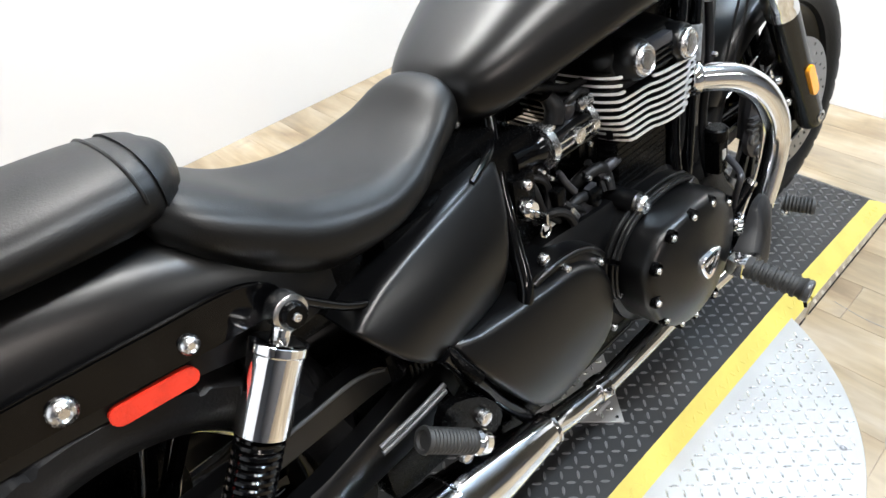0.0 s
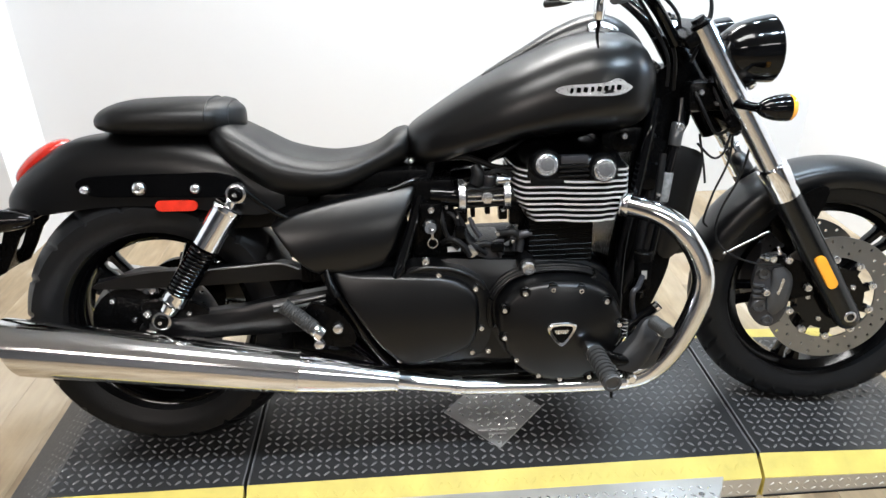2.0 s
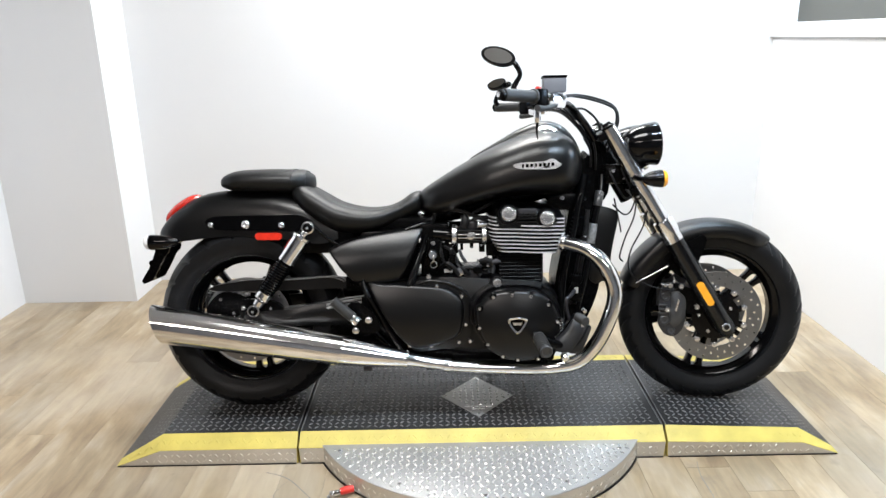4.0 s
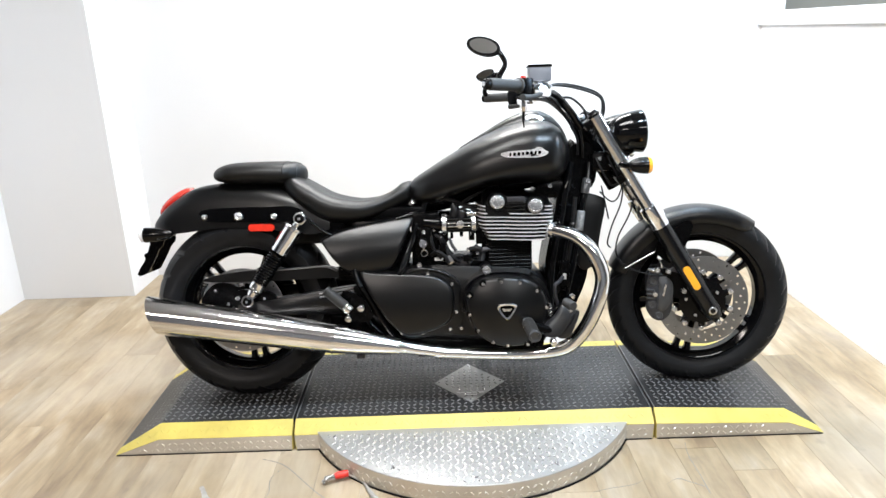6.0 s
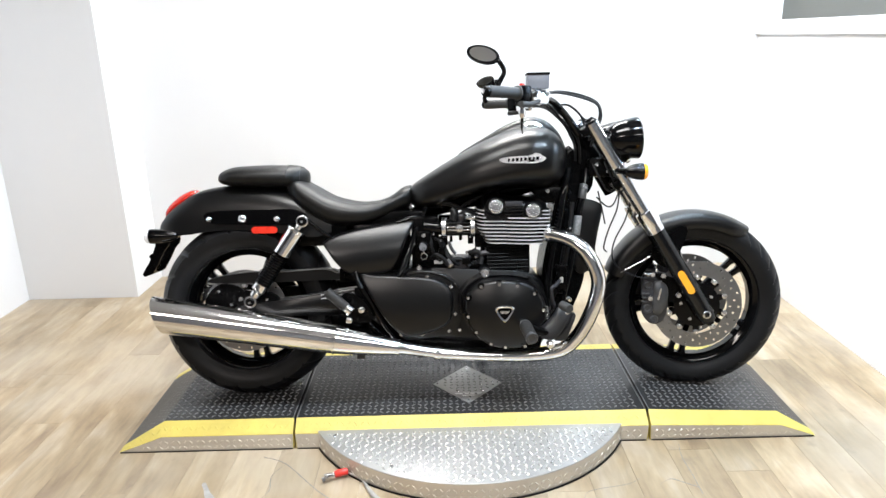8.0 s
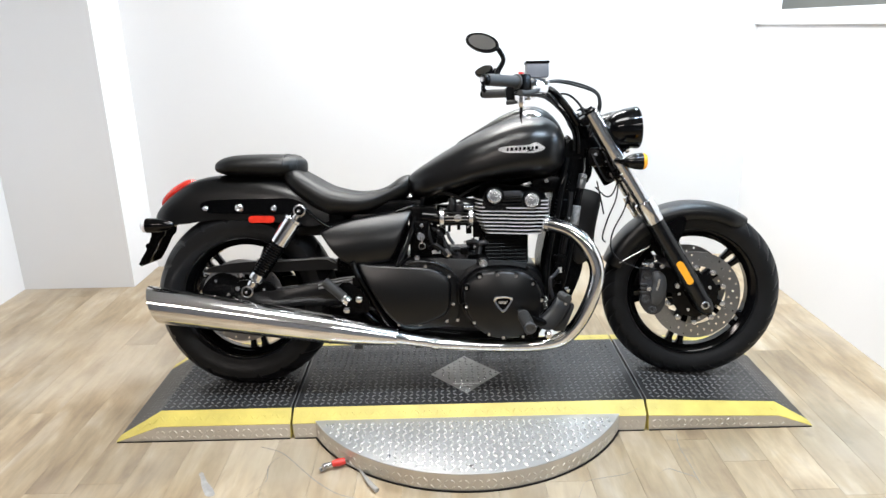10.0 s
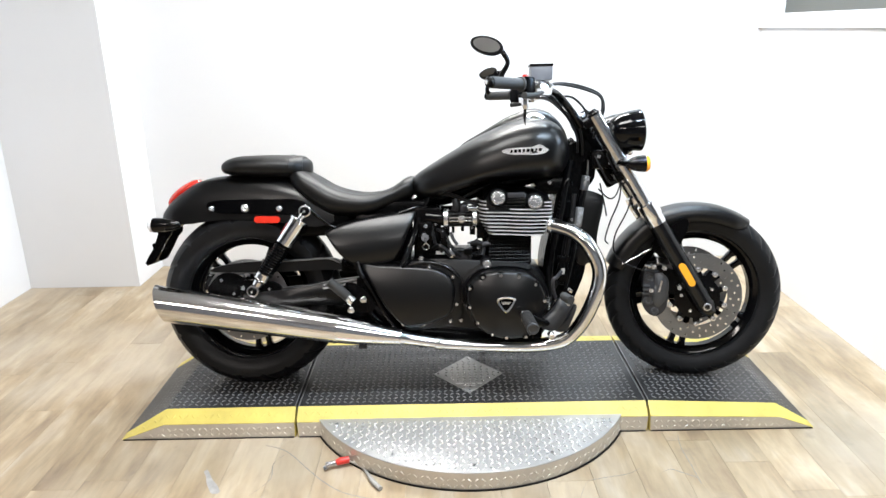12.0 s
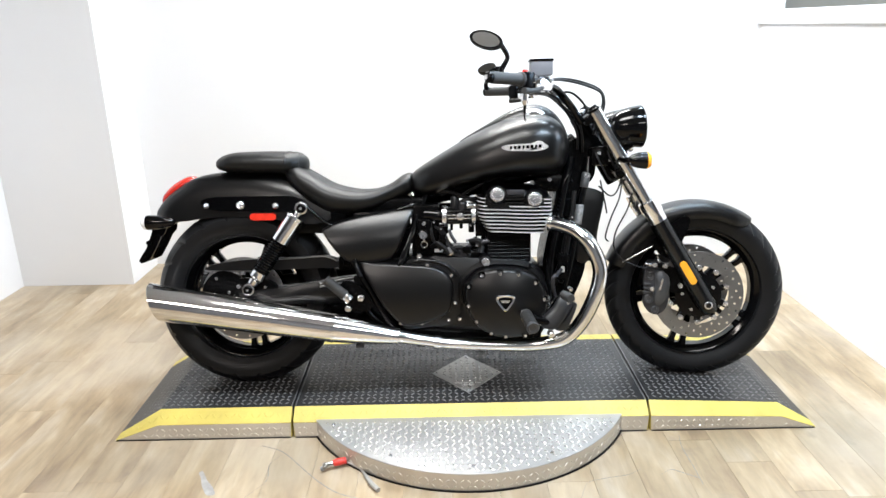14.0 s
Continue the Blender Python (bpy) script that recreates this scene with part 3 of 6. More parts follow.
def spoke(bm, cx, cz, ang, side, r0, r1, spread0, spread1):
    """One blade of a twin spoke, bowed outwards at the hub."""
    ca, sa = math.cos(ang), math.sin(ang)
    rings = []
    for r, s, w, d, y in ((r0, spread0, 0.011, 0.020, 0.0), ((r0 + r1) / 2, (spread0 + spread1) / 2, 0.0095, 0.015, 0.0), (r1 - 0.02, spread1, 0.0105, 0.016, 0.0), (r1, spread1, 0.016, 0.020, 0.0)):
        ring = []
        for dy, dt in ((-d, -w * 0.6), (-d * 0.6, -w), (d * 0.6, -w), (d, -w * 0.6), (d, w * 0.6), (d * 0.6, w), (-d * 0.6, w), (-d, w * 0.6)):
            t = side * s + dt
            ring.append((cx + ca * r - sa * t, y + dy, cz + sa * r + ca * t))
        rings.append(ring)
    skin(bm, rings)
    return bm


def brake_disc(bm, cx, cz, y, R, r0, holes=36, seg=144):
    """A flat ring with drilled holes left open between narrow bands."""
    t = 0.0025
    bands = 7
    # drilled pattern: quads left out in a staggered order
    rad = [r0 + (R - r0) * i / bands for i in range(bands + 1)]
    vs = {}
    for s in (-1, 1):
        for i, r in enumerate(rad):
            for j in range(seg):
                a = 2 * math.pi * j / seg
                vs[s, i, j] = bm.verts.new((cx + r * math.cos(a), y + s * t, cz + r * math.sin(a)))
    gone = lambda i, j: i in (1, 3, 5) and (j + 2 * i) % 8 in (0,)
    for i in range(bands):
        for j in range(seg):
            q = (j + 1) % seg
            if gone(i, j):
                for (a, b), (c, d) in (((i, j), (i, q)), ((i, q), (i + 1, q)), ((i + 1, q), (i + 1, j)), ((i + 1, j), (i, j))):
                    bm.faces.new((vs[-1, a, b], vs[-1, c, d], vs[1, c, d], vs[1, a, b]))
                continue
            for s in (-1, 1):
                bm.faces.new((vs[s, i, j], vs[s, i, q], vs[s, i + 1, q], vs[s, i + 1, j]))
    for i in (0, bands):
        for j in range(seg):
            q = (j + 1) % seg
            bm.faces.new((vs[-1, i, j], vs[-1, i, q], vs[1, i, q], vs[1, i, j]))
    return bm


def wheel(name, cx, cz, R, rim, hw, first, discs, label, groove):
    w = part(name, rim_mesh(B(), cx, cz, rim, hw * 0.62), GLOSS, bike, label)
    part("tyre", tyre(B(), cx, cz, R, rim, hw, groove=groove), RUBBER, w, "black road tyre with slanted grooves")
    for i in range(5):
        for s in (-1, 1):
            part("spoke", spoke(B(), cx, cz, radians(first + 72 * i), s, 0.05, rim - 0.026, 0.010, 0.021), GLOSS, w)
    part("hub", turn(B(), [(-0.07, 0.028), (-0.065, 0.045), (-0.03, 0.05), (0.03, 0.05), (0.065, 0.045), (0.07, 0.028)], (cx, 0, cz), (0, 1, 0), 40), GLOSS, w)
    for y, rd in discs:
        d = part("brake_disc", brake_disc(B(), cx, cz, y, rd, rd - 0.052), DISC_STEEL, w, "drilled steel brake disc")
        sp = B()
        turn(sp, [(-0.004, 0.03), (-0.004, rd - 0.078), (0.004, rd - 0.078), (0.004, 0.03)], (cx, y, cz), (0, 1, 0), 60)
        part("disc_carrier", sp, GLOSS, w, "black brake disc carrier")
        for k in range(10):
            a = radians(18 + 36 * k)
            c = Vector((cx + (rd - 0.074) * math.cos(a), y, cz + (rd - 0.074) * math.sin(a)))
            part("carrier_arm", block(B(), c, (0.020, 0.007, 0.024), 0.003, Matrix.Rotation(-a, 4, "Y")), GLOSS, w)
            lug = plate(B(), capsule(0.036, 0.021), -0.0022, 0.0022, 0, 0.0006)
            bmesh.ops.transform(lug, matrix=Matrix.Translation((cx + (rd - 0.050) * math.cos(a), y, cz + (rd - 0.050) * math.sin(a))) @ Matrix.Rotation(-a, 4, "Y"), verts=lug.verts[:])
            part("disc_lug", lug, DISC_STEEL, d)
        sg = -1 if y < 0 else 1
        for k in range(10):
            a = radians(18 + 36 * k)
            part("disc_button", turn(B(), [(0, 0.0095), (0.004, 0.0095), (0.005, 0.007), (0.005, 0.004), (0.002, 0.0035), (0.002, 0)], (cx + (rd - 0.058) * math.cos(a), y + sg * 0.0035, cz + (rd - 0.058) * math.sin(a)), (0, sg, 0), 14), ALU, w)
        for k in range(5):
            a = radians(30 + 72 * k)
            part("hub_bolt", bolt(B(), (cx + 0.058 * math.cos(a), y + sg * 0.004, cz + 0.058 * math.sin(a)), 0.007, 0.005, (0, sg, 0)), ALU, w)
    return w


wheel("front_wheel", FX, FZ, FR, 0.241, 0.058, 40, [(-0.085, 0.160), (0.085, 0.160)], "black cast wheel with five twin spokes", 10)
wheel("rear_wheel", RX, RZ, RR, 0.231, 0.100, 62, [(-0.095, 0.150)], "wide black cast wheel with twin spokes", 16)

# front fork
FORK_T, FORK_A = Vector((1.251, 0, 0.962)), Vector((1.663, 0, 0.272))
FD = (FORK_A - FORK_T).normalized()
FLEN = (FORK_A - FORK_T).length


def on_fork(s, y=0.0, ahead=0.0):
    q = FORK_T + FD * s
    nrm = Vector((-FD.z, 0, FD.x))
    return Vector((q.x, y, q.z)) + nrm * ahead


for sy in (-1, 1):
    y = 0.132 * sy
    leg = part("fork_leg", tube(B(), [on_fork(0.420, y), on_fork(0.435, y), on_fork(0.60, y), on_fork(FLEN - 0.05, y), on_fork(FLEN + 0.01, y), on_fork(FLEN + 0.03, y)],
                                [0.0335, 0.0335, 0.033, 0.032, 0.030, 0.016], 24, 4), FORKPAINT, bike, "satin black lower fork leg")
    part("fork_tube", rod(B(), on_fork(-0.004, y), on_fork(0.42, y), 0.0255, seg=28), TUBECHROME, leg, "chrome upper fork tube")
    part("fork_collar", turn(B(), [(0, 0.026), (0.004, 0.034), (0.05, 0.0365), (0.056, 0.0345), (0.075, 0.0345), (0.085, 0.034)], on_fork(0.358, y), FD, 28), CHROME, leg, "chrome fork collar")
    part("fork_cap", turn(B(), [(0, 0.022), (0.006, 0.022), (0.010, 0.016), (0.018, 0.014), (0.018, 0.0)], on_fork(-0.006, y), -FD, 20), DARK, leg)
    bm = B()
    e = on_fork(FLEN - 0.012, y)
    turn(bm, [(-0.02, 0.022), (0.022, 0.022), (0.026, 0.019), (0.026, 0.010), (0.020, 0.009), (0.020, 0)], e, (0, sy, 0), 20)
    part("axle_end", bm, DARK, leg)
    part("axle_nut", turn(B(), [(0, 0.0145), (0.010, 0.0145), (0.012, 0.012), (0.012, 0.009), (0.003, 0.008), (0.003, 0)], e + Vector((0, sy * 0.022, 0)), (0, sy, 0), 20), STEEL, leg)
    # reflector on the outer side
    rz = Matrix.Rotation(math.atan2(-FD.z, FD.x), 4, "Y")
    bm = B()
    plate(bm, capsule(0.094, 0.025), -0.005, 0.005, 0, 0.001)
    bmesh.ops.transform(bm, matrix=Matrix.Translation(on_fork(0.650, y + sy * 0.034, -0.004)) @ rz, verts=bm.verts[:])
    part("reflector", bm, AMBER, leg, "amber side reflector")

bm = B()
for s, t, w in ((0.01, 0.032, 0.30), (0.228, 0.034, 0.29)):
    block(bm, on_fork(s, 0, -0.012), (0.070, w, t), 0.010, Matrix.Rotation(math.atan2(FD.x, -FD.z) * -1, 4, "Y"))
part("fork_yoke", bm, DARK, bike, "black fork clamps")
part("steering_stem", rod(B(), on_fork(-0.01, 0, -0.045), on_fork(0.26, 0, -0.045), 0.034), DARK, bike)
part("stem_nut", turn(B(), [(0, 0.018), (0.012, 0.018), (0.016, 0.012), (0.016, 0)], on_fork(-0.01, 0, -0.03), -FD, 6), CHROME, bike)

# front fender: an arched shell round the wheel
bm = B()
rings = []
for i in range(37):
    u = i / 36
    a = radians(55 + (160 - 55) * u)
    taper = min(1, (u + 0.02) * 9) ** 0.5 * (1 if u < 0.9 else 1 - (u - 0.9) * 1.5)
    ring = []
    m = 13
    for sgn, off in ((1, 0.0), (-1, -0.004)):
        for j in range(m):
            v = (-1 + 2 * j / (m - 1)) * sgn
            w = v * math.pi * 0.5
            yy = (0.079 + off) * math.sin(w) * (0.55 + 0.45 * taper)
            rr = 0.312 + off + 0.026 * math.cos(w) ** 0.8 - (0.03 if abs(v) > 0.99 else 0) * taper
            ring.append((FX + rr * math.cos(a), yy, FZ + rr * math.sin(a)))
    rings.append(ring)
skin(bm, rings)
part("front_fender", bm, SATIN, bike, "matte black front mudguard", 60)
for sy in (-1, 1):
    bm = B()
    rod(bm, (1.366, sy * 0.088, 0.424), (1.468, sy * 0.092, 0.482), 0.0034, seg=10)
    part("fender_stay", bm, STEEL, bike, "polished steel mudguard stay")
    bm = B()
    plate(bm, [(1.47, 0.50), (1.56, 0.585), (1.60, 0.575), (1.56, 0.47), (1.52, 0.44)], sy * 0.084, sy * 0.090, 3)
    part("fender_bracket", bm, DARK, bike)

# front brake calipers
for sy in (-1, 1):
    y = sy * 0.118
    bm = B()
    pillow(bm, [(1.449, 0.405), (1.470, 0.425), (1.513, 0.423), (1.533, 0.385), (1.534, 0.31), (1.522, 0.255), (1.492, 0.232), (1.460, 0.244), (1.440, 0.280), (1.446, 0.318), (1.440, 0.352)], sy * 0.090, y - sy * 0.014, 0.008, 3)
    block(bm, (1.497, sy * 0.075, 0.335), (0.05, 0.04, 0.13), 0.006)
    cal = part("brake_caliper", bm, GREYMETAL, bike, "dark grey front brake caliper")
    bm = pillow(B(), [(1.480, 0.388), (1.494, 0.396), (1.512, 0.392), (1.528, 0.372), (1.531, 0.335), (1.519, 0.292), (1.498, 0.270), (1.480, 0.280), (1.475, 0.315), (1.481, 0.345)], sy * 0.100, y - sy * 0.002, 0.010, 2.4)
    part("caliper_half", bm, CALIPER, cal, "grey cast outer caliper half")
    for x, z, r in ((1.462, 0.378, 0.016), (1.460, 0.292, 0.018), (1.484, 0.252, 0.015)):
        part("piston_boss", turn(B(), [(0, r), (0.006, r), (0.010, r * 0.8), (0.010, r * 0.45), (0.007, r * 0.4), (0.007, 0)], (x, y - sy * 0.014, z), (0, sy, 0), 24), CALIPER, cal)
    for z in (0.318, 0.333, 0.348):
        part("caliper_rib", block(B(), (1.452, y - sy * 0.010, z), (0.026, 0.016, 0.006), 0.002), CALIPER, cal)
    part("caliper_bridge", block(B(), (1.505, y - sy * 0.012, 0.412), (0.034, 0.026, 0.022), 0.005), DARK, cal)
    part("bleed_nipple", turn(B(), [(0, 0.006), (0.008, 0.006), (0.009, 0.0035), (0.020, 0.0035)], (1.490, y, 0.432), (-0.3, 0, 1), 10), ALU, cal)
    part("hose_union", turn(B(), [(0, 0.009), (0.010, 0.009), (0.012, 0.005), (0.022, 0.005)], (1.462, y, 0.420), (-1, 0, 0.3), 12), STEEL, cal)
    part("caliper_mark", plate(B(), [(1.491, 0.330), (1.497, 0.328), (1.506, 0.368), (1.500, 0.374)], sy * 0.122, sy * 0.1285), ALU, cal)
    for x, z in ((1.510, 0.418), (1.566, 0.345), (1.466, 0.334), (1.472, 0.422)):
        part("caliper_bolt", bolt(B(), (x, y + sy * 0.004, z), 0.010, 0.008, (0, sy, 0)), ALU, cal)
    part("caliper_lug", plate(B(), [(1.51, 0.41), (1.58, 0.39), (1.60, 0.33), (1.53, 0.32)], sy * 0.10, sy * 0.115, 3), DARK, cal)

# the fork is turned a little to the right
PIVOT = on_fork(0.1, 0, -0.045)
STEER = Matrix.Translation(PIVOT) @ Matrix.Rotation(radians(-6), 4, -FD) @ Matrix.Translation(-PIVOT)
for ob in bike.children:
    if ob.name.split(".")[0] in ("front_wheel", "fork_leg", "front_fender", "fender_stay", "fender_bracket", "brake_caliper", "fork_yoke", "stem_nut"):
        ob.matrix_local = STEER

# headlamps
for sy in (-1, 1):
    bm = turn(B(), [(-0.118, 0.010), (-0.112, 0.026), (-0.095, 0.045), (-0.07, 0.060), (-0.035, 0.069), (-0.008, 0.0725), (0, 0.0735), (0.006, 0.0735), (0.010, 0.069), (0.006, 0.064)], (1.399, sy * 0.108, 0.905), (1, 0, 0.05), 48)
    h = part("headlamp", bm, GLOSS, bike, "gloss black round headlamp shell")
    part("headlamp_lens", turn(B(), [(0.003, 0.064), (0.012, 0.05), (0.017, 0.025), (0.018, 0.0)], (1.399, sy * 0.108, 0.905), (1, 0, 0.05), 40), CLEAR, h, "clear headlamp glass")
    part("headlamp_mount", tube(B(), [(1.37, sy * 0.098, 0.845), (1.345, sy * 0.09, 0.82), (1.30, sy * 0.07, 0.80)], 0.013, 12), DARK, h)
    part("mount_bolt", turn(B(), [(0, 0.010), (0.012, 0.010), (0.014, 0.006), (0.014, 0)], (1.368, sy * 0.11, 0.832), (0.3, sy * 0.6, -0.6), 12), CHROME, h)
bm = B()
block(bm, (1.285, 0, 0.805), (0.10, 0.20, 0.07), 0.018)
hb = part("headlamp_bracket", bm, DARK, bike)
for x, z, r in ((1.262, 0.815, 0.007), (1.300, 0.790, 0.006), (1.318, 0.822, 0.005)):
    part("bracket_bolt", bolt(B(), (x, -0.101, z), r, 0.006), ALU, hb)
for k, (x, z) in enumerate(((1.245, 0.835), (1.285, 0.842))):
    part("wire_loop", tube(B(), [(x, -0.085, z), (x + 0.015, -0.110, z - 0.045), (x + 0.035, -0.112, z - 0.085), (x + 0.060, -0.105, z - 0.115 - 0.01 * k), (x + 0.10, -0.10, z - 0.10)], 0.0038, 8, 5), RUBBER, hb)

# turn signals
for sy in (-1, 1):
    e = part("turn_signal", turn(B(), [(-0.047, 0.007), (-0.042, 0.013), (-0.030, 0.0205), (-0.012, 0.0260), (0.010, 0.0285), (0.016, 0.0285)], (1.372, sy * 0.240, 0.789), (1, 0, 0), 28), GLOSS, bike, "black bullet turn signal")
    part("signal_lens", turn(B(), [(0.014, 0.0283), (0.022, 0.0275), (0.029, 0.022), (0.031, 0.0)], (1.372, sy * 0.240, 0.789), (1, 0, 0), 28), AMBER, e, "amber lens")
    part("signal_stalk", tube(B(), [(1.341, sy * 0.238, 0.789), (1.330, sy * 0.20, 0.790), (1.325, sy * 0.14, 0.794)], [0.011, 0.010, 0.013], 12), GLOSS, e)
    e = part("turn_signal", turn(B(), [(-0.022, 0.0255), (-0.015, 0.0265), (0.02, 0.024), (0.05, 0.018), (0.07, 0.011), (0.074, 0.005)], (-0.303, sy * 0.150, 0.603), (1, 0, 0), 28), GLOSS, bike, "black bullet turn signal")
    part("signal_lens", turn(B(), [(0.006, 0.0), (0.008, 0.016), (0.014, 0.0235), (0.024, 0.0255)], (-0.350, sy * 0.150, 0.603), (1, 0, 0), 28), CLEAR, e, "clear lens")
    part("signal_stalk", tube(B(), [(-0.262, sy * 0.148, 0.604), (-0.26, sy * 0.10, 0.600), (-0.26, sy * 0.05, 0.60)], 0.010, 12), GLOSS, e)

# handlebar
HB = [(0.86, 1.060, 0.425), (0.955, 1.058, 0.345), (1.03, 1.050, 0.255), (1.085, 1.040, 0.17), (1.12, 1.020, 0.115), (1.165, 0.975, 0.075), (1.20, 0.925, 0.06)]
bm = B()
for sy in (-1, 1):
    tube(bm, [(x + (0.05 * y / 0.43 if sy > 0 else 0), sy * y, z) for x, z, y in HB], [0.0110, 0.0125, 0.0125, 0.0125, 0.0127, 0.013, 0.014], 16, 6)
part("handlebar", bm, GLOSS, bike, "black pulled-back handlebar")
for sy in (-1, 1):
    a, b = Vector((0.855, sy * 0.430, 1.060)), Vector((0.952, sy * 0.348, 1.058))
    if sy > 0:
        a.x, b.x = a.x + 0.05, b.x + 0.041
    d = (b - a).normalized()
    L_ = (b - a).length
    g = part("grip", turn(B(), [(0, 0.006), (0, 0.0175), (0.006, 0.0185)] + [(0.012 + 0.011 * i + 0.0055 * k, 0.0178 + 0.0006 * k) for i in range(10) for k in (0, 1)] + [(L_ - 0.004, 0.019), (L_ - 0.002, 0.023), (L_ + 0.004, 0.023), (L_ + 0.004, 0.010)], a, d, 24), GRIP, bike, "grey-black rubber grip")
    part("bar_end", turn(B(), [(0.002, 0.016), (-0.012, 0.0165), (-0.016, 0.013), (-0.016, 0.006), (-0.010, 0.004), (-0.010, 0)], a, d, 20), DARK, g)
    part("bar_end_screw", turn(B(), [(0, 0.0075), (0.004, 0.0075), (0.005, 0.005), (0.005, 0)], a - d * 0.016, -d, 12), ALU, g)
    rot = d.to_track_quat("X", "Z").to_matrix().to_4x4()
    sw = part("switch_housing", block(B(), b + d * 0.026 + Vector((0, 0, -0.004)), (0.040, 0.044, 0.056), 0.009, rot), DARK, bike, "black switch housing")
    part("kill_switch", block(B(), b + d * 0.022 + Vector((0, 0, 0.026)), (0.014, 0.014, 0.010), 0.003, rot), REDPLASTIC if sy < 0 else DARK, sw, "red stop switch" if sy < 0 else "")
    part("lever_perch", block(B(), b + d * 0.083 + Vector((0.002, sy * 0.006, -0.014)), (0.086, 0.046, 0.040), 0.015, rot), CHROME, bike, "chrome lever perch")
    p = b + d * 0.055 + Vector((0.030, 0, -0.022))
    lev = tube(B(), [p, p + Vector((-0.02, sy * 0.030, -0.010)), p + Vector((-0.045, sy * 0.060, -0.014)), p + Vector((-0.066, sy * 0.085, -0.014))], [0.009, 0.008, 0.0085, 0.0105], 12, 6)
    part("lever", lev, GRIP, bike, "black hand lever")
    # chrome elbow and cables
    q = b + d * 0.11
    part("bar_clamp", turn(B(), [(-0.036, 0.012), (-0.034, 0.017), (-0.02, 0.019), (0.02, 0.018), (0.03, 0.015), (0.032, 0.012)], q + Vector((0, 0, -0.004)), d, 20), CHROME, bike, "chrome bar clamp")
    # mirrors
    mc = Vector((0.848 if sy < 0 else 0.897, sy * 0.345, 1.177 if sy < 0 else 1.148))
    nrm = Vector((-0.165, -0.925, 0.345)).normalized() if sy < 0 else Vector((-0.45, -0.55, 0.70)).normalized()
    ux = Vector((0.92, 0, -0.38))
    ux = (ux - nrm * ux.dot(nrm)).normalized()
    uz = nrm.cross(ux)
    bm = B()
    rings = []
    for dep, k in ((0.004, 0.93), (0.004, 1.0), (-0.004, 1.02), (-0.012, 0.92), (-0.018, 0.65), (-0.020, 0.1)):
        rings.append([mc + nrm * dep + (ux * ((0.0535 if sy < 0 else 0.040) * math.cos(t)) + uz * ((0.029 if sy < 0 else 0.028) * math.sin(t))) * k for t in [2 * math.pi * j / 40 for j in range(40)]])
    skin(bm, rings)
    mm = part("mirror", bm, GLOSS, bike, "oval black rear-view mirror")
    bm = B()
    bm.faces.new([bm.verts.new(mc + nrm * 0.0045 + (ux * ((0.0435 if sy < 0 else 0.034) * math.cos(t)) + uz * ((0.0222 if sy < 0 else 0.025) * math.sin(t)))) for t in [2 * math.pi * j / 40 for j in range(40)]])
    part("mirror_glass", bm, MIRROR, mm, "mirror glass", 0)
    part("mirror_stem", tube(B(), [mc + ux * 0.045 - nrm * 0.006, mc + ux * 0.053 + Vector((0.003, 0, -0.012)), (0.912, sy * 0.352, 1.122), (0.893, sy * 0.352, 1.085), (0.90, sy * 0.36, 1.068)], [0.007, 0.008, 0.0075, 0.009, 0.010], 12, 6), GLOSS, mm, "black mirror stem")

res = part("brake_reservoir", block(B(), (1.027, -0.262, 1.096), (0.072, 0.050, 0.046), 0.006), RESERVOIR, bike, "grey brake fluid reservoir")
part("reservoir_lid", block(B(), (1.027, -0.262, 1.121), (0.076, 0.054, 0.008), 0.003), DARK, res)
part("reservoir_arm", tube(B(), [(1.03, -0.262, 1.075), (1.02, -0.27, 1.06), (1.02, -0.27, 1.05)], 0.011, 10), DARK, res)
# a chrome stub and key fob hanging under the clamp
part("hanging_stub", tube(B(), [(0.983, -0.215, 1.035), (0.982, -0.215, 1.005), (0.983, -0.213, 0.985)], [0.010, 0.012, 0.009], 12), CHROME, bike, "small chrome stub under the bar")
part("hanging_wire", tube(B(), [(0.983, -0.213, 0.985), (0.981, -0.21, 0.955), (0.985, -0.208, 0.93)], [0.005, 0.0035, 0.002], 8), DARK, bike)

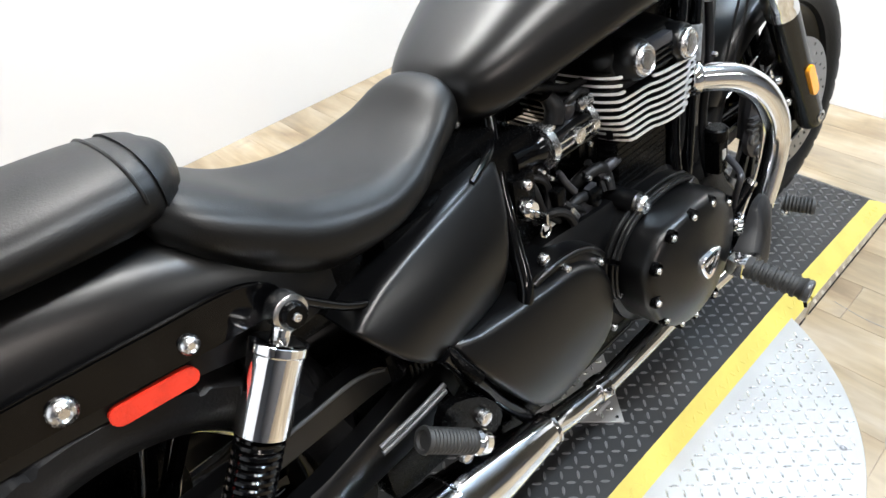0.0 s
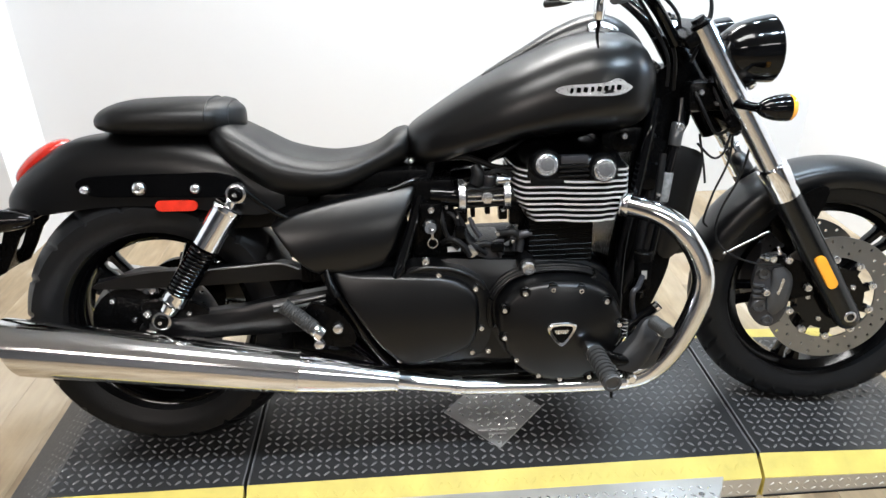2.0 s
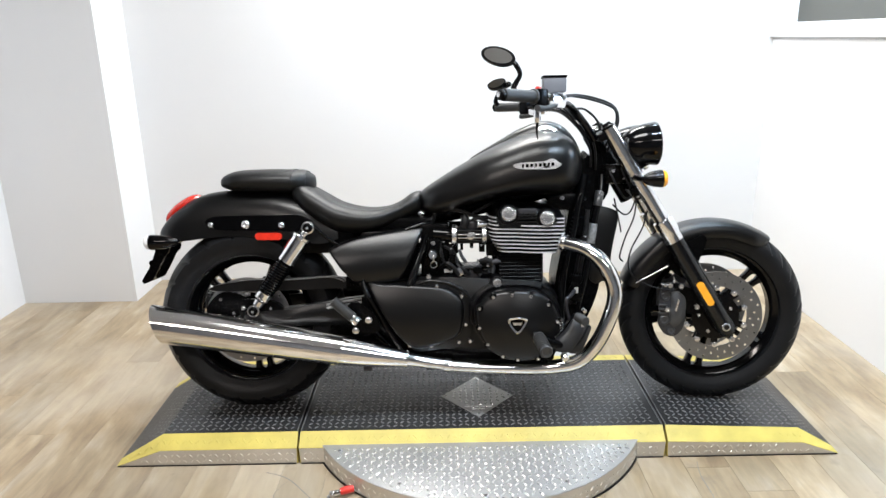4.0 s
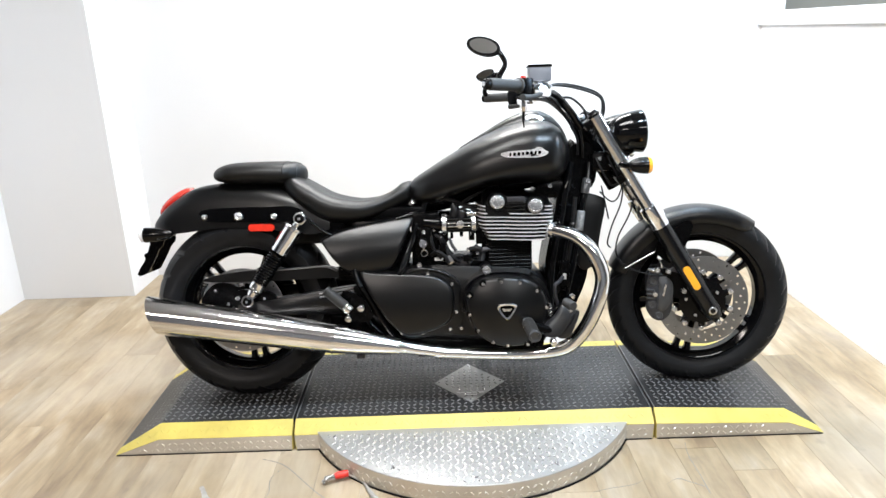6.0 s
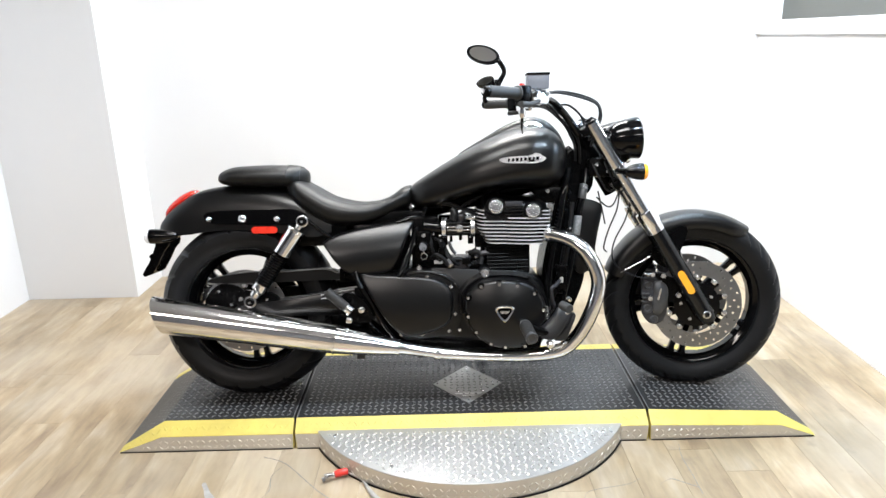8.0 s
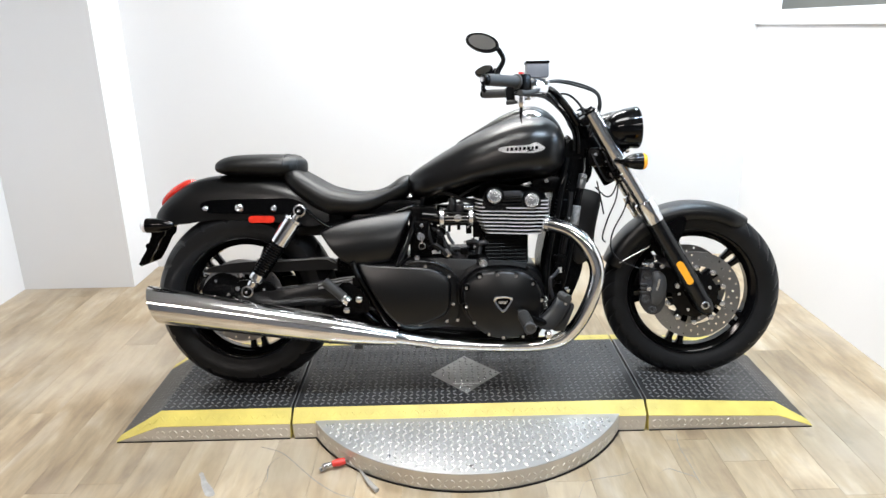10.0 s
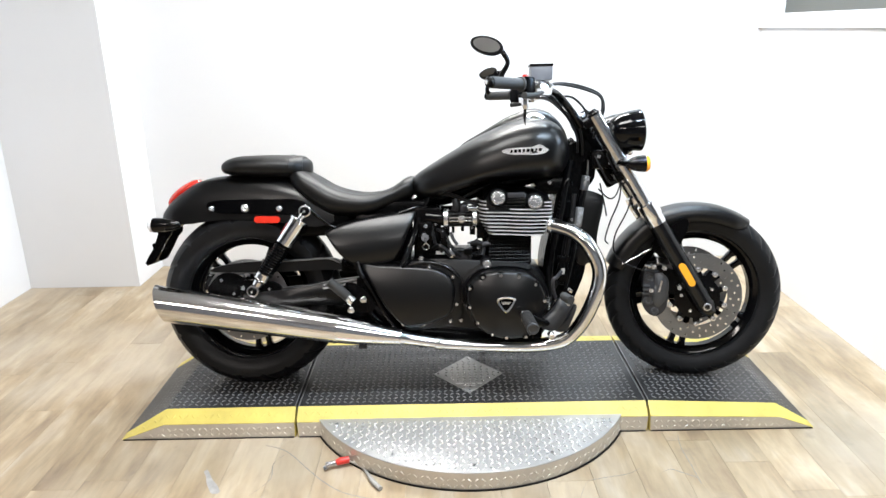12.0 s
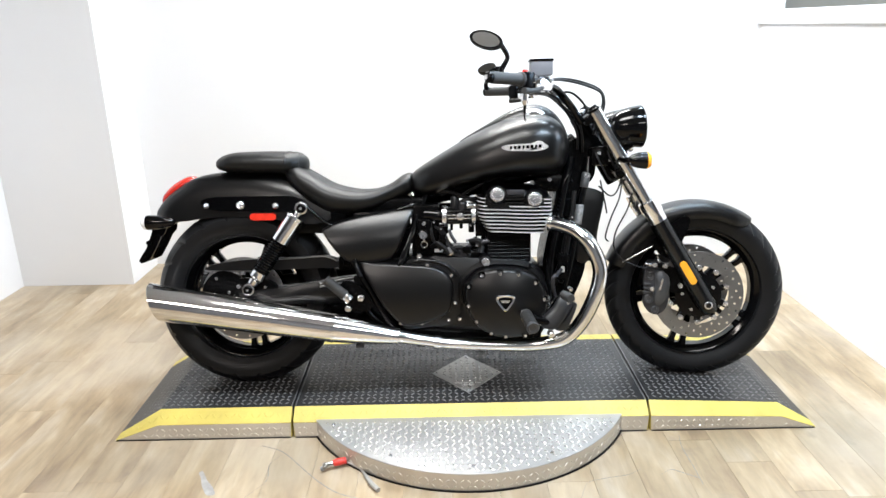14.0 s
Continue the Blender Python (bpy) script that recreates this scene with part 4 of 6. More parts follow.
CABLES = [
    [(1.06, -0.20, 1.055), (1.119, -0.12, 1.068), (1.20, -0.09, 1.055), (1.262, -0.09, 1.030), (1.276, -0.09, 0.997), (1.265, -0.09, 0.955), (1.24, -0.08, 0.90)],
    [(1.06, -0.19, 1.060), (1.13, -0.10, 1.074), (1.21, -0.07, 1.063), (1.270, -0.07, 1.035), (1.286, -0.07, 0.99), (1.272, -0.07, 0.94), (1.25, -0.06, 0.88)],
    [(1.03, -0.24, 1.035), (1.09, -0.15, 1.02), (1.15, -0.10, 0.955), (1.185, -0.09, 0.89), (1.19, -0.08, 0.83)],
    [(1.03, -0.22, 1.045), (1.10, -0.13, 1.03), (1.165, -0.095, 0.965), (1.20, -0.09, 0.90), (1.21, -0.07, 0.82)],
    [(1.05, 0.20, 1.050), (1.12, 0.10, 1.05), (1.18, 0.05, 0.99), (1.22, 0.03, 0.92), (1.23, 0.02, 0.83)],
    [(1.10, -0.10, 1.02), (1.17, -0.05, 1.03), (1.225, -0.03, 0.985), (1.235, -0.02, 0.93)],
    [(1.262, -0.10, 0.70), (1.30, -0.10, 0.665), (1.325, -0.10, 0.675), (1.345, -0.09, 0.72)],
    [(1.345, -0.10, 0.74), (1.335, -0.11, 0.66), (1.305, -0.11, 0.585), (1.288, -0.105, 0.52), (1.30, -0.10, 0.50)],
    [(1.385, -0.11, 0.70), (1.365, -0.11, 0.62), (1.325, -0.11, 0.54), (1.318, -0.11, 0.48), (1.35, -0.11, 0.435), (1.42, -0.115, 0.405), (1.48, -0.12, 0.40)],
    [(1.27, -0.09, 0.72), (1.29, -0.08, 0.64), (1.30, -0.07, 0.60)],
]
for k, c in enumerate(CABLES):
    part("cable", tube(B(), c, 0.0042 if k < 6 else 0.0028, 8, 6), RUBBER, bike)

# fuel tank
TANK = [(0.597, 0.065, 0.752, 0.715, 0.685), (0.615, 0.092, 0.768, 0.715, 0.672), (0.66, 0.122, 0.797, 0.722, 0.672), (0.735, 0.152, 0.842, 0.742, 0.696), (0.83, 0.186, 0.894, 0.772, 0.722),
        (0.93, 0.207, 0.938, 0.800, 0.734), (1.01, 0.219, 0.958, 0.820, 0.736), (1.075, 0.210, 0.955, 0.832, 0.736), (1.115, 0.186, 0.936, 0.836, 0.745), (1.142, 0.140, 0.905, 0.836, 0.765), (1.156, 0.095, 0.875, 0.836, 0.790), (1.160, 0.04, 0.850, 0.836, 0.815)]
tank = part("fuel_tank", loft(B(), TANK, 2.7, 64, 6), SATIN, bike, "matte black teardrop fuel tank", 60)
RIDGE = [(0.775, 0.012, 0.868, 0.855, 0.84), (0.80, 0.026, 0.884, 0.86, 0.84), (0.87, 0.036, 0.924, 0.89, 0.86), (0.95, 0.050, 0.968, 0.915, 0.86), (1.03, 0.064, 0.994, 0.92, 0.84), (1.09, 0.066, 0.982, 0.90, 0.82), (1.135, 0.060, 0.943, 0.88, 0.80), (1.160, 0.044, 0.897, 0.86, 0.80), (1.167, 0.016, 0.872, 0.85, 0.82)]
part("tank_console", loft(B(), RIDGE, 2.6, 36, 6), SATIN, tank, "satin black instrument console along the tank", 60)
part("fuel_cap", turn(B(), [(0, 0.034), (0.008, 0.036), (0.015, 0.034), (0.021, 0.024), (0.024, 0.010), (0.024, 0.0)], (1.040, -0.066, 0.950), (0.1, -0.35, 0.93), 36), CHROME, tank, "chrome filler cap")
# winged badge: a plain raised shape on the tank's side
bm = B()
emb = [(0.908, 0.839), (0.922, 0.847), (0.950, 0.850), (0.985, 0.851), (1.012, 0.853), (1.030, 0.860), (1.044, 0.858), (1.054, 0.850), (1.067, 0.842), (1.052, 0.831), (1.025, 0.826), (0.975, 0.827), (0.930, 0.829)]
plate(bm, emb, 0, -0.005, 2, 0.0)
for v in bm.verts:
    row = min(spline(TANK, 12), key=lambda r: abs(r[0] - v.co.x))
    zz = (v.co.z - row[3]) / ((row[2] - row[3]) if v.co.z > row[3] else (row[3] - row[4]))
    v.co.y += -row[1] * max(0.0, 1 - abs(zz) ** 2.7) ** (1 / 2.7) + 0.001
e = part("tank_badge", bm, BADGE, tank, "chrome winged tank badge", 30)
for i in range(8):
    bm = B()
    x = 0.940 + 0.0138 * i
    zc = 0.8385 + 0.0006 * i
    row = min(spline(TANK, 12), key=lambda r: abs(r[0] - x))
    zz = (zc - row[3]) / (row[2] - row[3])
    y = -row[1] * (1 - abs(zz) ** 2.7) ** (1 / 2.7) - 0.0045
    block(bm, (x, y, zc), (0.0088 if i % 3 else 0.0060, 0.002, 0.0105), 0, Matrix.Rotation(radians(14 - 9 * (i % 2)), 4, "Y"))
    block(bm, (x + 0.002, y - 0.0002, zc - 0.0004), (0.0030, 0.0022, 0.0052), 0)
    part("badge_bar", bm, DARK, e, "", 0)

# seats
SEAT = [(0.150, 0.08, 0.795, 0.765, 0.725), (0.185, 0.118, 0.792, 0.745, 0.690), (0.24, 0.136, 0.766, 0.710, 0.640), (0.31, 0.146, 0.726, 0.675, 0.607), (0.395, 0.146, 0.704, 0.664, 0.606), (0.46, 0.132, 0.707, 0.668, 0.622), (0.52, 0.108, 0.724, 0.690, 0.642), (0.565, 0.092, 0.749, 0.708, 0.662), (0.592, 0.076, 0.756, 0.715, 0.680), (0.604, 0.045, 0.748, 0.720, 0.700)]
bm = loft(B(), SEAT, 2.45, 60, 7)
for v in bm.verts:
    # a dished riding surface between raised rims
    if 0.2 < v.co.x < 0.56:
        row = min(SEAT, key=lambda r: abs(r[0] - v.co.x))
        if v.co.z > row[3]:
            v.co.z -= 0.014 * max(0.0, 1 - (v.co.y / 0.10) ** 2) * math.sin((v.co.x - 0.2) / 0.36 * math.pi)
seat = part("rider_seat", bm, LEATHER, bike, "black vinyl low rider seat", 60)
PILL = [(-0.102, 0.05, 0.808, 0.797, 0.786), (-0.094, 0.082, 0.822, 0.798, 0.778), (-0.070, 0.104, 0.834, 0.800, 0.770), (-0.03, 0.118, 0.841, 0.802, 0.764), (0.05, 0.120, 0.843, 0.802, 0.758), (0.12, 0.112, 0.842, 0.798, 0.754), (0.160, 0.101, 0.839, 0.796, 0.754), (0.186, 0.080, 0.834, 0.795, 0.757), (0.204, 0.055, 0.827, 0.794, 0.763), (0.216, 0.030, 0.818, 0.793, 0.771), (0.221, 0.012, 0.808, 0.793, 0.780)]
pil = part("pillion_seat", loft(B(), PILL, 2.4, 52, 7), LEATHER, bike, "black vinyl pillion pad", 60)
bm = B()
rg = [q for q in oval(0.152, 0.1042, 0.8402, 0.7965, 0.7535, 2.4, 48)]
tube(bm, [(x, y, z) for x, y, z in rg[:25]], 0.0026, 8, 2)
part("seam", bm, LEATHER, pil, "stitched piping seam")
for lo, hi, g in ((0.172, 0.196, 0.0030),):
    rows = [r for r in spline(PILL, 14) if lo <= r[0] <= hi]
    bm = B()
    skin(bm, [oval(r[0], r[1] + e, r[2] + e, r[3], r[4] - e, 2.4, 52) for i, r in enumerate(rows) for e in ((0.0, g) if i == 0 else (g, 0.0) if i == len(rows) - 1 else (g,))])
    part("strap", bm, LEATHER, pil, "folded vinyl strap", 30)

# rear fender: a deep arched shell
bm = B()
FEN = [(-0.335, 0.040, 0.632, 0.612), (-0.322, 0.062, 0.652, 0.606), (-0.290, 0.078, 0.688, 0.600), (-0.24, 0.086, 0.725, 0.598), (-0.18, 0.091, 0.756, 0.604), (-0.10, 0.097, 0.769, 0.612), (0.0, 0.106, 0.772, 0.612), (0.10, 0.116, 0.762, 0.604), (0.19, 0.122, 0.738, 0.590), (0.26, 0.122, 0.700, 0.585), (0.31, 0.115, 0.668, 0.60)]
rings = []
for x, hw, tp, bt in spline(FEN, 5):
    ring = []
    for sgn, o in ((1, 0.0), (-1, 0.005)):
        m = 17
        for j in range(m):
            v = (-1 + 2 * j / (m - 1)) * sgn
            w, hh = hw - o, tp - o - bt
            a = (v + 1) * math.pi / 2
            c, s = -math.cos(a), math.sin(a)
            ring.append((x, w * math.copysign(abs(c) ** 0.62, c), bt + hh * abs(s) ** 0.62))
    rings.append(ring)
skin(bm, rings)
fen = part("rear_fender", bm, SATIN, bike, "matte black rear mudguard", 60)
bm = B()
LENS = [(-0.318, 0.020, 0.676, 0.668, 0.655), (-0.310, 0.034, 0.698, 0.675, 0.655), (-0.28, 0.044, 0.728, 0.70, 0.67), (-0.245, 0.047, 0.752, 0.72, 0.69), (-0.21, 0.044, 0.768, 0.74, 0.71), (-0.185, 0.036, 0.770, 0.75, 0.73), (-0.172, 0.02, 0.764, 0.752, 0.74)]
LENS = [(-0.318 + (x + 0.318) * 0.86, w * 0.95, 0.668 + (a - 0.668) * 0.88, 0.668 + (b - 0.668) * 0.88, 0.655 + (c - 0.655) * 0.88) for x, w, a, b, c in LENS]
tail = part("tail_light", loft(bm, LENS, 2.3, 32, 5), RED, bike, "red domed tail light on the mudguard")
LENS2 = [(x + 0.012, w + 0.006, a - 0.012, b - 0.012, c - 0.01) for x, w, a, b, c in LENS]
part("tail_light_base", loft(B(), LENS2, 2.3, 32, 5), GLOSS, tail)
for sy in (-1, 1):
    fy = lambda x: sy * (0.1205 + 0.112 * (x - 0.12))
    bm = plate(B(), [(-0.150, 0.659), (-0.135, 0.679), (-0.06, 0.685), (0.10, 0.686), (0.185, 0.685), (0.228, 0.663), (0.222, 0.635), (0.16, 0.631), (0.0, 0.635), (-0.11, 0.638)], 0, sy * 0.010, 4, 0.0022)
    for v in bm.verts:
        v.co.y += fy(v.co.x)
    st = part("fender_strut", bm, GLOSS, bike, "gloss black mudguard strut")
    for x, z, r in ((0.121, 0.6520, 0.0115), (-0.006, 0.6550, 0.0155), (-0.130, 0.6545, 0.0105)):
        part("strut_stud", turn(B(), [(0, r), (0.004, r), (0.008, r * 0.8), (0.010, r * 0.5), (0.008, r * 0.35), (0.008, 0)], (x, fy(x) + sy * 0.010, z), (0, sy, 0), 20), ALU, st, "domed steel stud")
    bm = plate(B(), [(0.071 + x, 0.6130 + z) for x, z in capsule(0.096, 0.025)], -0.004, 0.004, 0, 0.001)
    for v in bm.verts:
        v.co.y += fy(v.co.x) + sy * 0.003
    part("reflector", bm, REFLEX, st, "red side reflector")
# number plate bracket
bm = B()
for y in (-0.055, 0.055):
    plate(bm, [(-0.300, 0.585), (-0.303, 0.555), (-0.318, 0.540), (-0.365, 0.457), (-0.405, 0.452), (-0.375, 0.500), (-0.350, 0.560), (-0.345, 0.590)], y - 0.003, y + 0.003, 2)
block(bm, (-0.318, 0, 0.598), (0.05, 0.20, 0.022), 0.006)
block(bm, (-0.385, 0, 0.468), (0.006, 0.12, 0.05), 0.001, Matrix.Rotation(radians(28), 4, "Y"))
pb = part("plate_bracket", bm, DARK, bike, "black empty number plate bracket")
for y in (-0.06,):
    part("bracket_tab", turn(B(), [(0, 0.010), (0.004, 0.010), (0.004, 0.004), (0, 0.004)], (-0.362, y, 0.520), (0, -1, 0), 14), DARK, pb)

# shock absorbers
for sy in (-1, 1):
    T, U = Vector((0.2185, sy * 0.165, 0.6450)), Vector((0.0245, sy * 0.178, 0.3655))
    d = (U - T).normalized()
    ln = (U - T).length
    s = part("shock_absorber", turn(B(), [(0.010, 0.0115), (0.033, 0.0115), (0.0335, 0.0315), (0.0350, 0.0335), (0.0440, 0.0340), (0.0465, 0.0315), (0.138, 0.0315), (0.140, 0.029)], T, d, 32), CHROME, bike, "chrome shock absorber cover")
    part("shock_eye", turn(B(), [(-0.013, 0.014), (-0.013, 0.020), (-0.011, 0.0215), (0.011, 0.0215), (0.013, 0.018)], T, (0, sy, 0), 28), STEEL, s, "polished upper shock eye")
    part("shock_cap", turn(B(), [(0.012, 0.0165), (0.020, 0.0155), (0.023, 0.0125), (0.023, 0.006), (0.020, 0.005), (0.020, 0)], T, (0, sy, 0), 24), DARK, s, "black bolt cap")
    part("eye_bolt", bolt(B(), T + Vector((0, sy * 0.021, 0)), 0.0055, 0.005, (0, sy, 0)), ALU, s)
    part("damper_rod", rod(B(), T + d * 0.13, T + d * (ln - 0.06), 0.018), DARK, s)
    u = d.orthogonal().normalized()
    w = d.cross(u)
    turns, n = 13.0, 18
    helix = [T + d * (0.142 + (ln - 0.075 - 0.142) * i / (turns * n)) + (u * math.cos(2 * math.pi * i / n) + w * math.sin(2 * math.pi * i / n)) * 0.0245 for i in range(int(turns * n) + 1)]
    part("spring", tube(B(), helix, 0.0050, 8, smooth=False), GLOSS, s, "black coil spring")
    part("shock_foot", turn(B(), [(0, 0.0255), (0.004, 0.0285), (0.010, 0.0265), (0.016, 0.0285), (0.022, 0.0265), (0.028, 0.0285), (0.034, 0.0250), (0.038, 0.020), (0.056, 0.018)], T + d * (ln - 0.078), d, 28), CHROME, s, "chrome lower shock body")
    part("shock_eye", turn(B(), [(-0.014, 0.012), (-0.014, 0.021), (0.012, 0.021), (0.013, 0.016)], U, (0, sy, 0), 28), STEEL, s, "polished lower shock eye")
    part("shock_cap", turn(B(), [(0.010, 0.0165), (0.018, 0.0155), (0.021, 0.012), (0.021, 0)], U, (0, sy, 0), 24), DARK, s)
    part("eye_bolt", bolt(B(), U + Vector((0, sy * 0.020, 0)), 0.005, 0.005, (0, sy, 0)), ALU, s)

# swing arm, belt guard, rear caliper
for sy in (-1, 1):
    bm = B()
    rings = []
    for x, z, hh, y in ((-0.045, 0.318, 0.018, 0.128), (-0.02, 0.322, 0.030, 0.130), (0.06, 0.330, 0.032, 0.132), (0.20, 0.338, 0.036, 0.130), (0.32, 0.345, 0.046, 0.120), (0.42, 0.350, 0.050, 0.105), (0.46, 0.352, 0.030, 0.10)):
        rings.append([(x, sy * (y + dy), z + dz * hh) for dy, dz in ((-0.02, -0.8), (-0.014, -1), (0.014, -1), (0.02, -0.8), (0.02, 0.8), (0.014, 1), (-0.014, 1), (-0.02, 0.8))])
    skin(bm, rings)
    sa = part("swing_arm", bm, SATIN_ENGINE, bike, "satin black swing arm")
    part("adjuster_bolt", bolt(B(), (-0.018, sy * 0.151, 0.371), 0.009, 0.007, (0, sy, 0)), ALU, sa)
    part("adjuster_bolt", bolt(B(), (0.075, sy * 0.149, 0.366), 0.0055, 0.006, (0, sy, 0)), ALU, sa)
    part("axle_nut", turn(B(), [(0, 0.020), (0.014, 0.020), (0.018, 0.014), (0.018, 0)], (RX, sy * 0.150, RZ), (0, sy, 0), 6), STEEL, sa)
    # mount plate of the shock
    part("shock_mount", plate(B(), [(-0.03, 0.385), (0.0, 0.40), (0.09, 0.39), (0.12, 0.36), (0.10, 0.325), (-0.02, 0.325)], sy * 0.135, sy * 0.150, 3), DARK, sa)
bm = plate(B(), [(-0.142, 0.430), (-0.11, 0.447), (0.0, 0.462), (0.12, 0.464), (0.29, 0.470), (0.335, 0.452), (0.35, 0.428), (0.30, 0.428), (0.12, 0.424), (0.0, 0.424), (-0.08, 0.425)], -0.128, -0.100, 3)
part("guard", bm, SATIN_ENGINE, bike, "black guard along the swing arm")
# lighter tube that draws the highlight along the guard's top edge
part("guard_edge", tube(B(), [(0.12, -0.129, 0.463), (0.2, -0.129, 0.466), (0.285, -0.129, 0.469), (0.33, -0.127, 0.452)], 0.003, 8), SLEEVE, bike)
bm = plate(B(), [(-0.02, 0.40), (-0.10, 0.42), (-0.155, 0.37), (-0.15, 0.31), (-0.08, 0.30), (-0.03, 0.34)], -0.118, -0.085, 4)
rc = part("rear_caliper", bm, DARK, bike, "black rear brake caliper")
part("caliper_bolt", bolt(B(), (-0.105, -0.119, 0.395), 0.007, 0.006), STEEL, rc)
part("caliper_bolt", bolt(B(), (-0.062, -0.119, 0.345), 0.007, 0.006), STEEL, rc)

# side covers
bm = cover(B(), [(0.284, 0.5680), (0.288, 0.5745), (0.310, 0.586), (0.355, 0.602), (0.44, 0.620), (0.53, 0.632), (0.604, 0.640), (0.603, 0.620), (0.575, 0.565), (0.545, 0.490), (0.515, 0.459), (0.44, 0.454), (0.378, 0.460), (0.335, 0.497), (0.298, 0.547)], -0.06,
           lambda x, z: -0.172 + 0.0923 * (x - 0.29) + 0.20 * (z - 0.57) + 3.6 * (z - 0.535 - 0.10 * (x - 0.44)) ** 2 + 0.35 * (x - 0.45) ** 2, 0.016)
part("side_cover", bm, SATIN, bike, "matte black side panel", 60)
bm = pillow(B(), [(0.297, 0.577), (0.44, 0.620), (0.604, 0.640), (0.575, 0.565), (0.515, 0.459), (0.372, 0.470), (0.305, 0.550)], 0.06, 0.13, 0.04, 2.2, 8, 5)
part("side_cover", bm, SATIN, bike, "matte black side panel", 60)

# frame
for sy in (-1, 1):
    for pts, r in (([(0.650, sy * 0.045, 0.690), (0.636, sy * 0.062, 0.650), (0.614, sy * 0.088, 0.601), (0.597, sy * 0.112, 0.553), (0.578, sy * 0.141, 0.506), (0.563, sy * 0.164, 0.467), (0.552, sy * 0.169, 0.440)], 0.0125), ([(0.34, sy * 0.130, 0.575), (0.29, sy * 0.138, 0.605), (0.235, sy * 0.145, 0.655)], 0.006)):
        part("frame_tube", tube(B(), pts, r, 14), GLOSS, bike, "gloss black frame tube")
    bm = tube(B(), [(0.390, sy * 0.165, 0.465), (0.437, sy * 0.168, 0.380), (0.475, sy * 0.168, 0.308), (0.517, sy * 0.168, 0.240), (0.545, sy * 0.165, 0.195)], 0.0115, 14)
    part("frame_tube", bm, GLOSS, bike, "gloss black frame tube")
    bm = B()
    tube(bm, [(1.230, sy * 0.07, 0.80), (1.224, sy * 0.080, 0.745), (1.216, sy * 0.086, 0.71), (1.201, sy * 0.090, 0.646), (1.185, sy * 0.092, 0.535), (1.170, sy * 0.094, 0.45), (1.140, sy * 0.10, 0.33)], 0.0125, 14)
    part("down_tube", bm, GLOSS, bike, "gloss black frame down tube")
    bm = B()
    k = 0.04 * (sy > 0)
    tube(bm, [(1.17, sy * 0.07, 0.80), (1.152, sy * 0.09, 0.74), (1.140 + k, sy * 0.095, 0.687), (1.126 + k, sy * 0.095, 0.607), (1.107 + k, sy * 0.098, 0.526), (1.093 + k, sy * 0.102, 0.455), (1.085 + k, sy * 0.11, 0.372), (1.078 + k, sy * 0.12, 0.278), (1.05, sy * 0.12, 0.19), (0.98, sy * 0.12, 0.155), (0.60, sy * 0.12, 0.16), (0.45, sy * 0.12, 0.25), (0.40, sy * 0.13, 0.36)], 0.0145, 14)
    part("frame_cradle", bm, GLOSS, bike, "gloss black frame cradle")
    part("frame_clamp", turn(B(), [(0, 0.0128), (0.004, 0.0150), (0.050, 0.0150), (0.054, 0.0128)], (1.2125, sy * 0.087, 0.694), (0.20, sy * -0.16, 1), 20), SLEEVE, bike, "grey frame joint")
    part("frame_clamp", turn(B(), [(0, 0.0128), (0.003, 0.0145), (0.066, 0.0145), (0.07, 0.0128)], (1.1895, sy * 0.0915, 0.565), (0.145, sy * -0.02, 1), 20), LABEL, bike, "printed grey label round the frame tube")
    part("frame_bolt", bolt(B(), (1.2222, sy * 0.092, 0.738), 0.011, 0.006, (0, sy, 0)), ALU, bike)
bm = B()
tube(bm, [(1.20, 0, 0.86), (1.05, 0, 0.76), (0.80, 0, 0.70), (0.60, 0, 0.66)], 0.035, 12)
part("backbone", bm, DARK, bike)
block_bm = block(B(), (0.485, 0, 0.545), (0.20, 0.20, 0.17), 0.02)
part("airbox", block_bm, DARK, bike)
part("inner_guard", block(B(), (0.37, 0, 0.265), (0.16, 0.20, 0.15), 0.02), DARK, bike)
part("seat_base", block(B(), (0.545, 0, 0.642), (0.19, 0.15, 0.06), 0.015), DARK, bike)
part("rear_frame", block(B(), (0.265, 0, 0.614), (0.20, 0.22, 0.132), 0.015), DARK, bike)

for sy in (-1, 1):
    part("seat_bracket", tube(B(), [(0.545, sy * 0.106, 0.632), (0.580, sy * 0.096, 0.641), (0.612, sy * 0.082, 0.648), (0.637, sy * 0.062, 0.652)], [0.005, 0.0065, 0.0075, 0.008], 16), GLOSS, bike, "gloss black bracket under the seat nose")
    part("seat_bolt", bolt(B(), (0.600, sy * 0.030, 0.682), 0.007, 0.006, (0.2, sy, 0.2)), ALU, bike)

# ---- engine ----
bm = B()
rings = []
for x, hw, tp, bt in ((0.575, 0.09, 0.43, 0.24), (0.60, 0.125, 0.455, 0.215), (0.68, 0.145, 0.468, 0.195), (0.78, 0.150, 0.462, 0.185), (0.90, 0.150, 0.455, 0.18), (1.00, 0.145, 0.445, 0.185), (1.055, 0.125, 0.415, 0.205), (1.075, 0.09, 0.38, 0.24)):
    rings.append([(x, hw * a, bt + (tp - bt) * b) for a, b in ((-0.8, 0), (-1, 0.12), (-1, 0.85), (-0.85, 1), (0.85, 1), (1, 0.85), (1, 0.12), (0.8, 0))])
skin(bm, rings)
case = part("crankcase", bm, SATIN_ENGINE, bike, "black engine crankcase")
CLUTCH = [(0.783, 0.385), (0.820, 0.424), (0.870, 0.438), (0.925, 0.440), (0.985, 0.430), (1.030, 0.402), (1.056, 0.355), (1.058, 0.300), (1.040, 0.240), (1.000, 0.205), (0.930, 0.196), (0.870, 0.207), (0.815, 0.245), (0.785, 0.300), (0.776, 0.345)]
CC = np.array((0.92, 0.318))
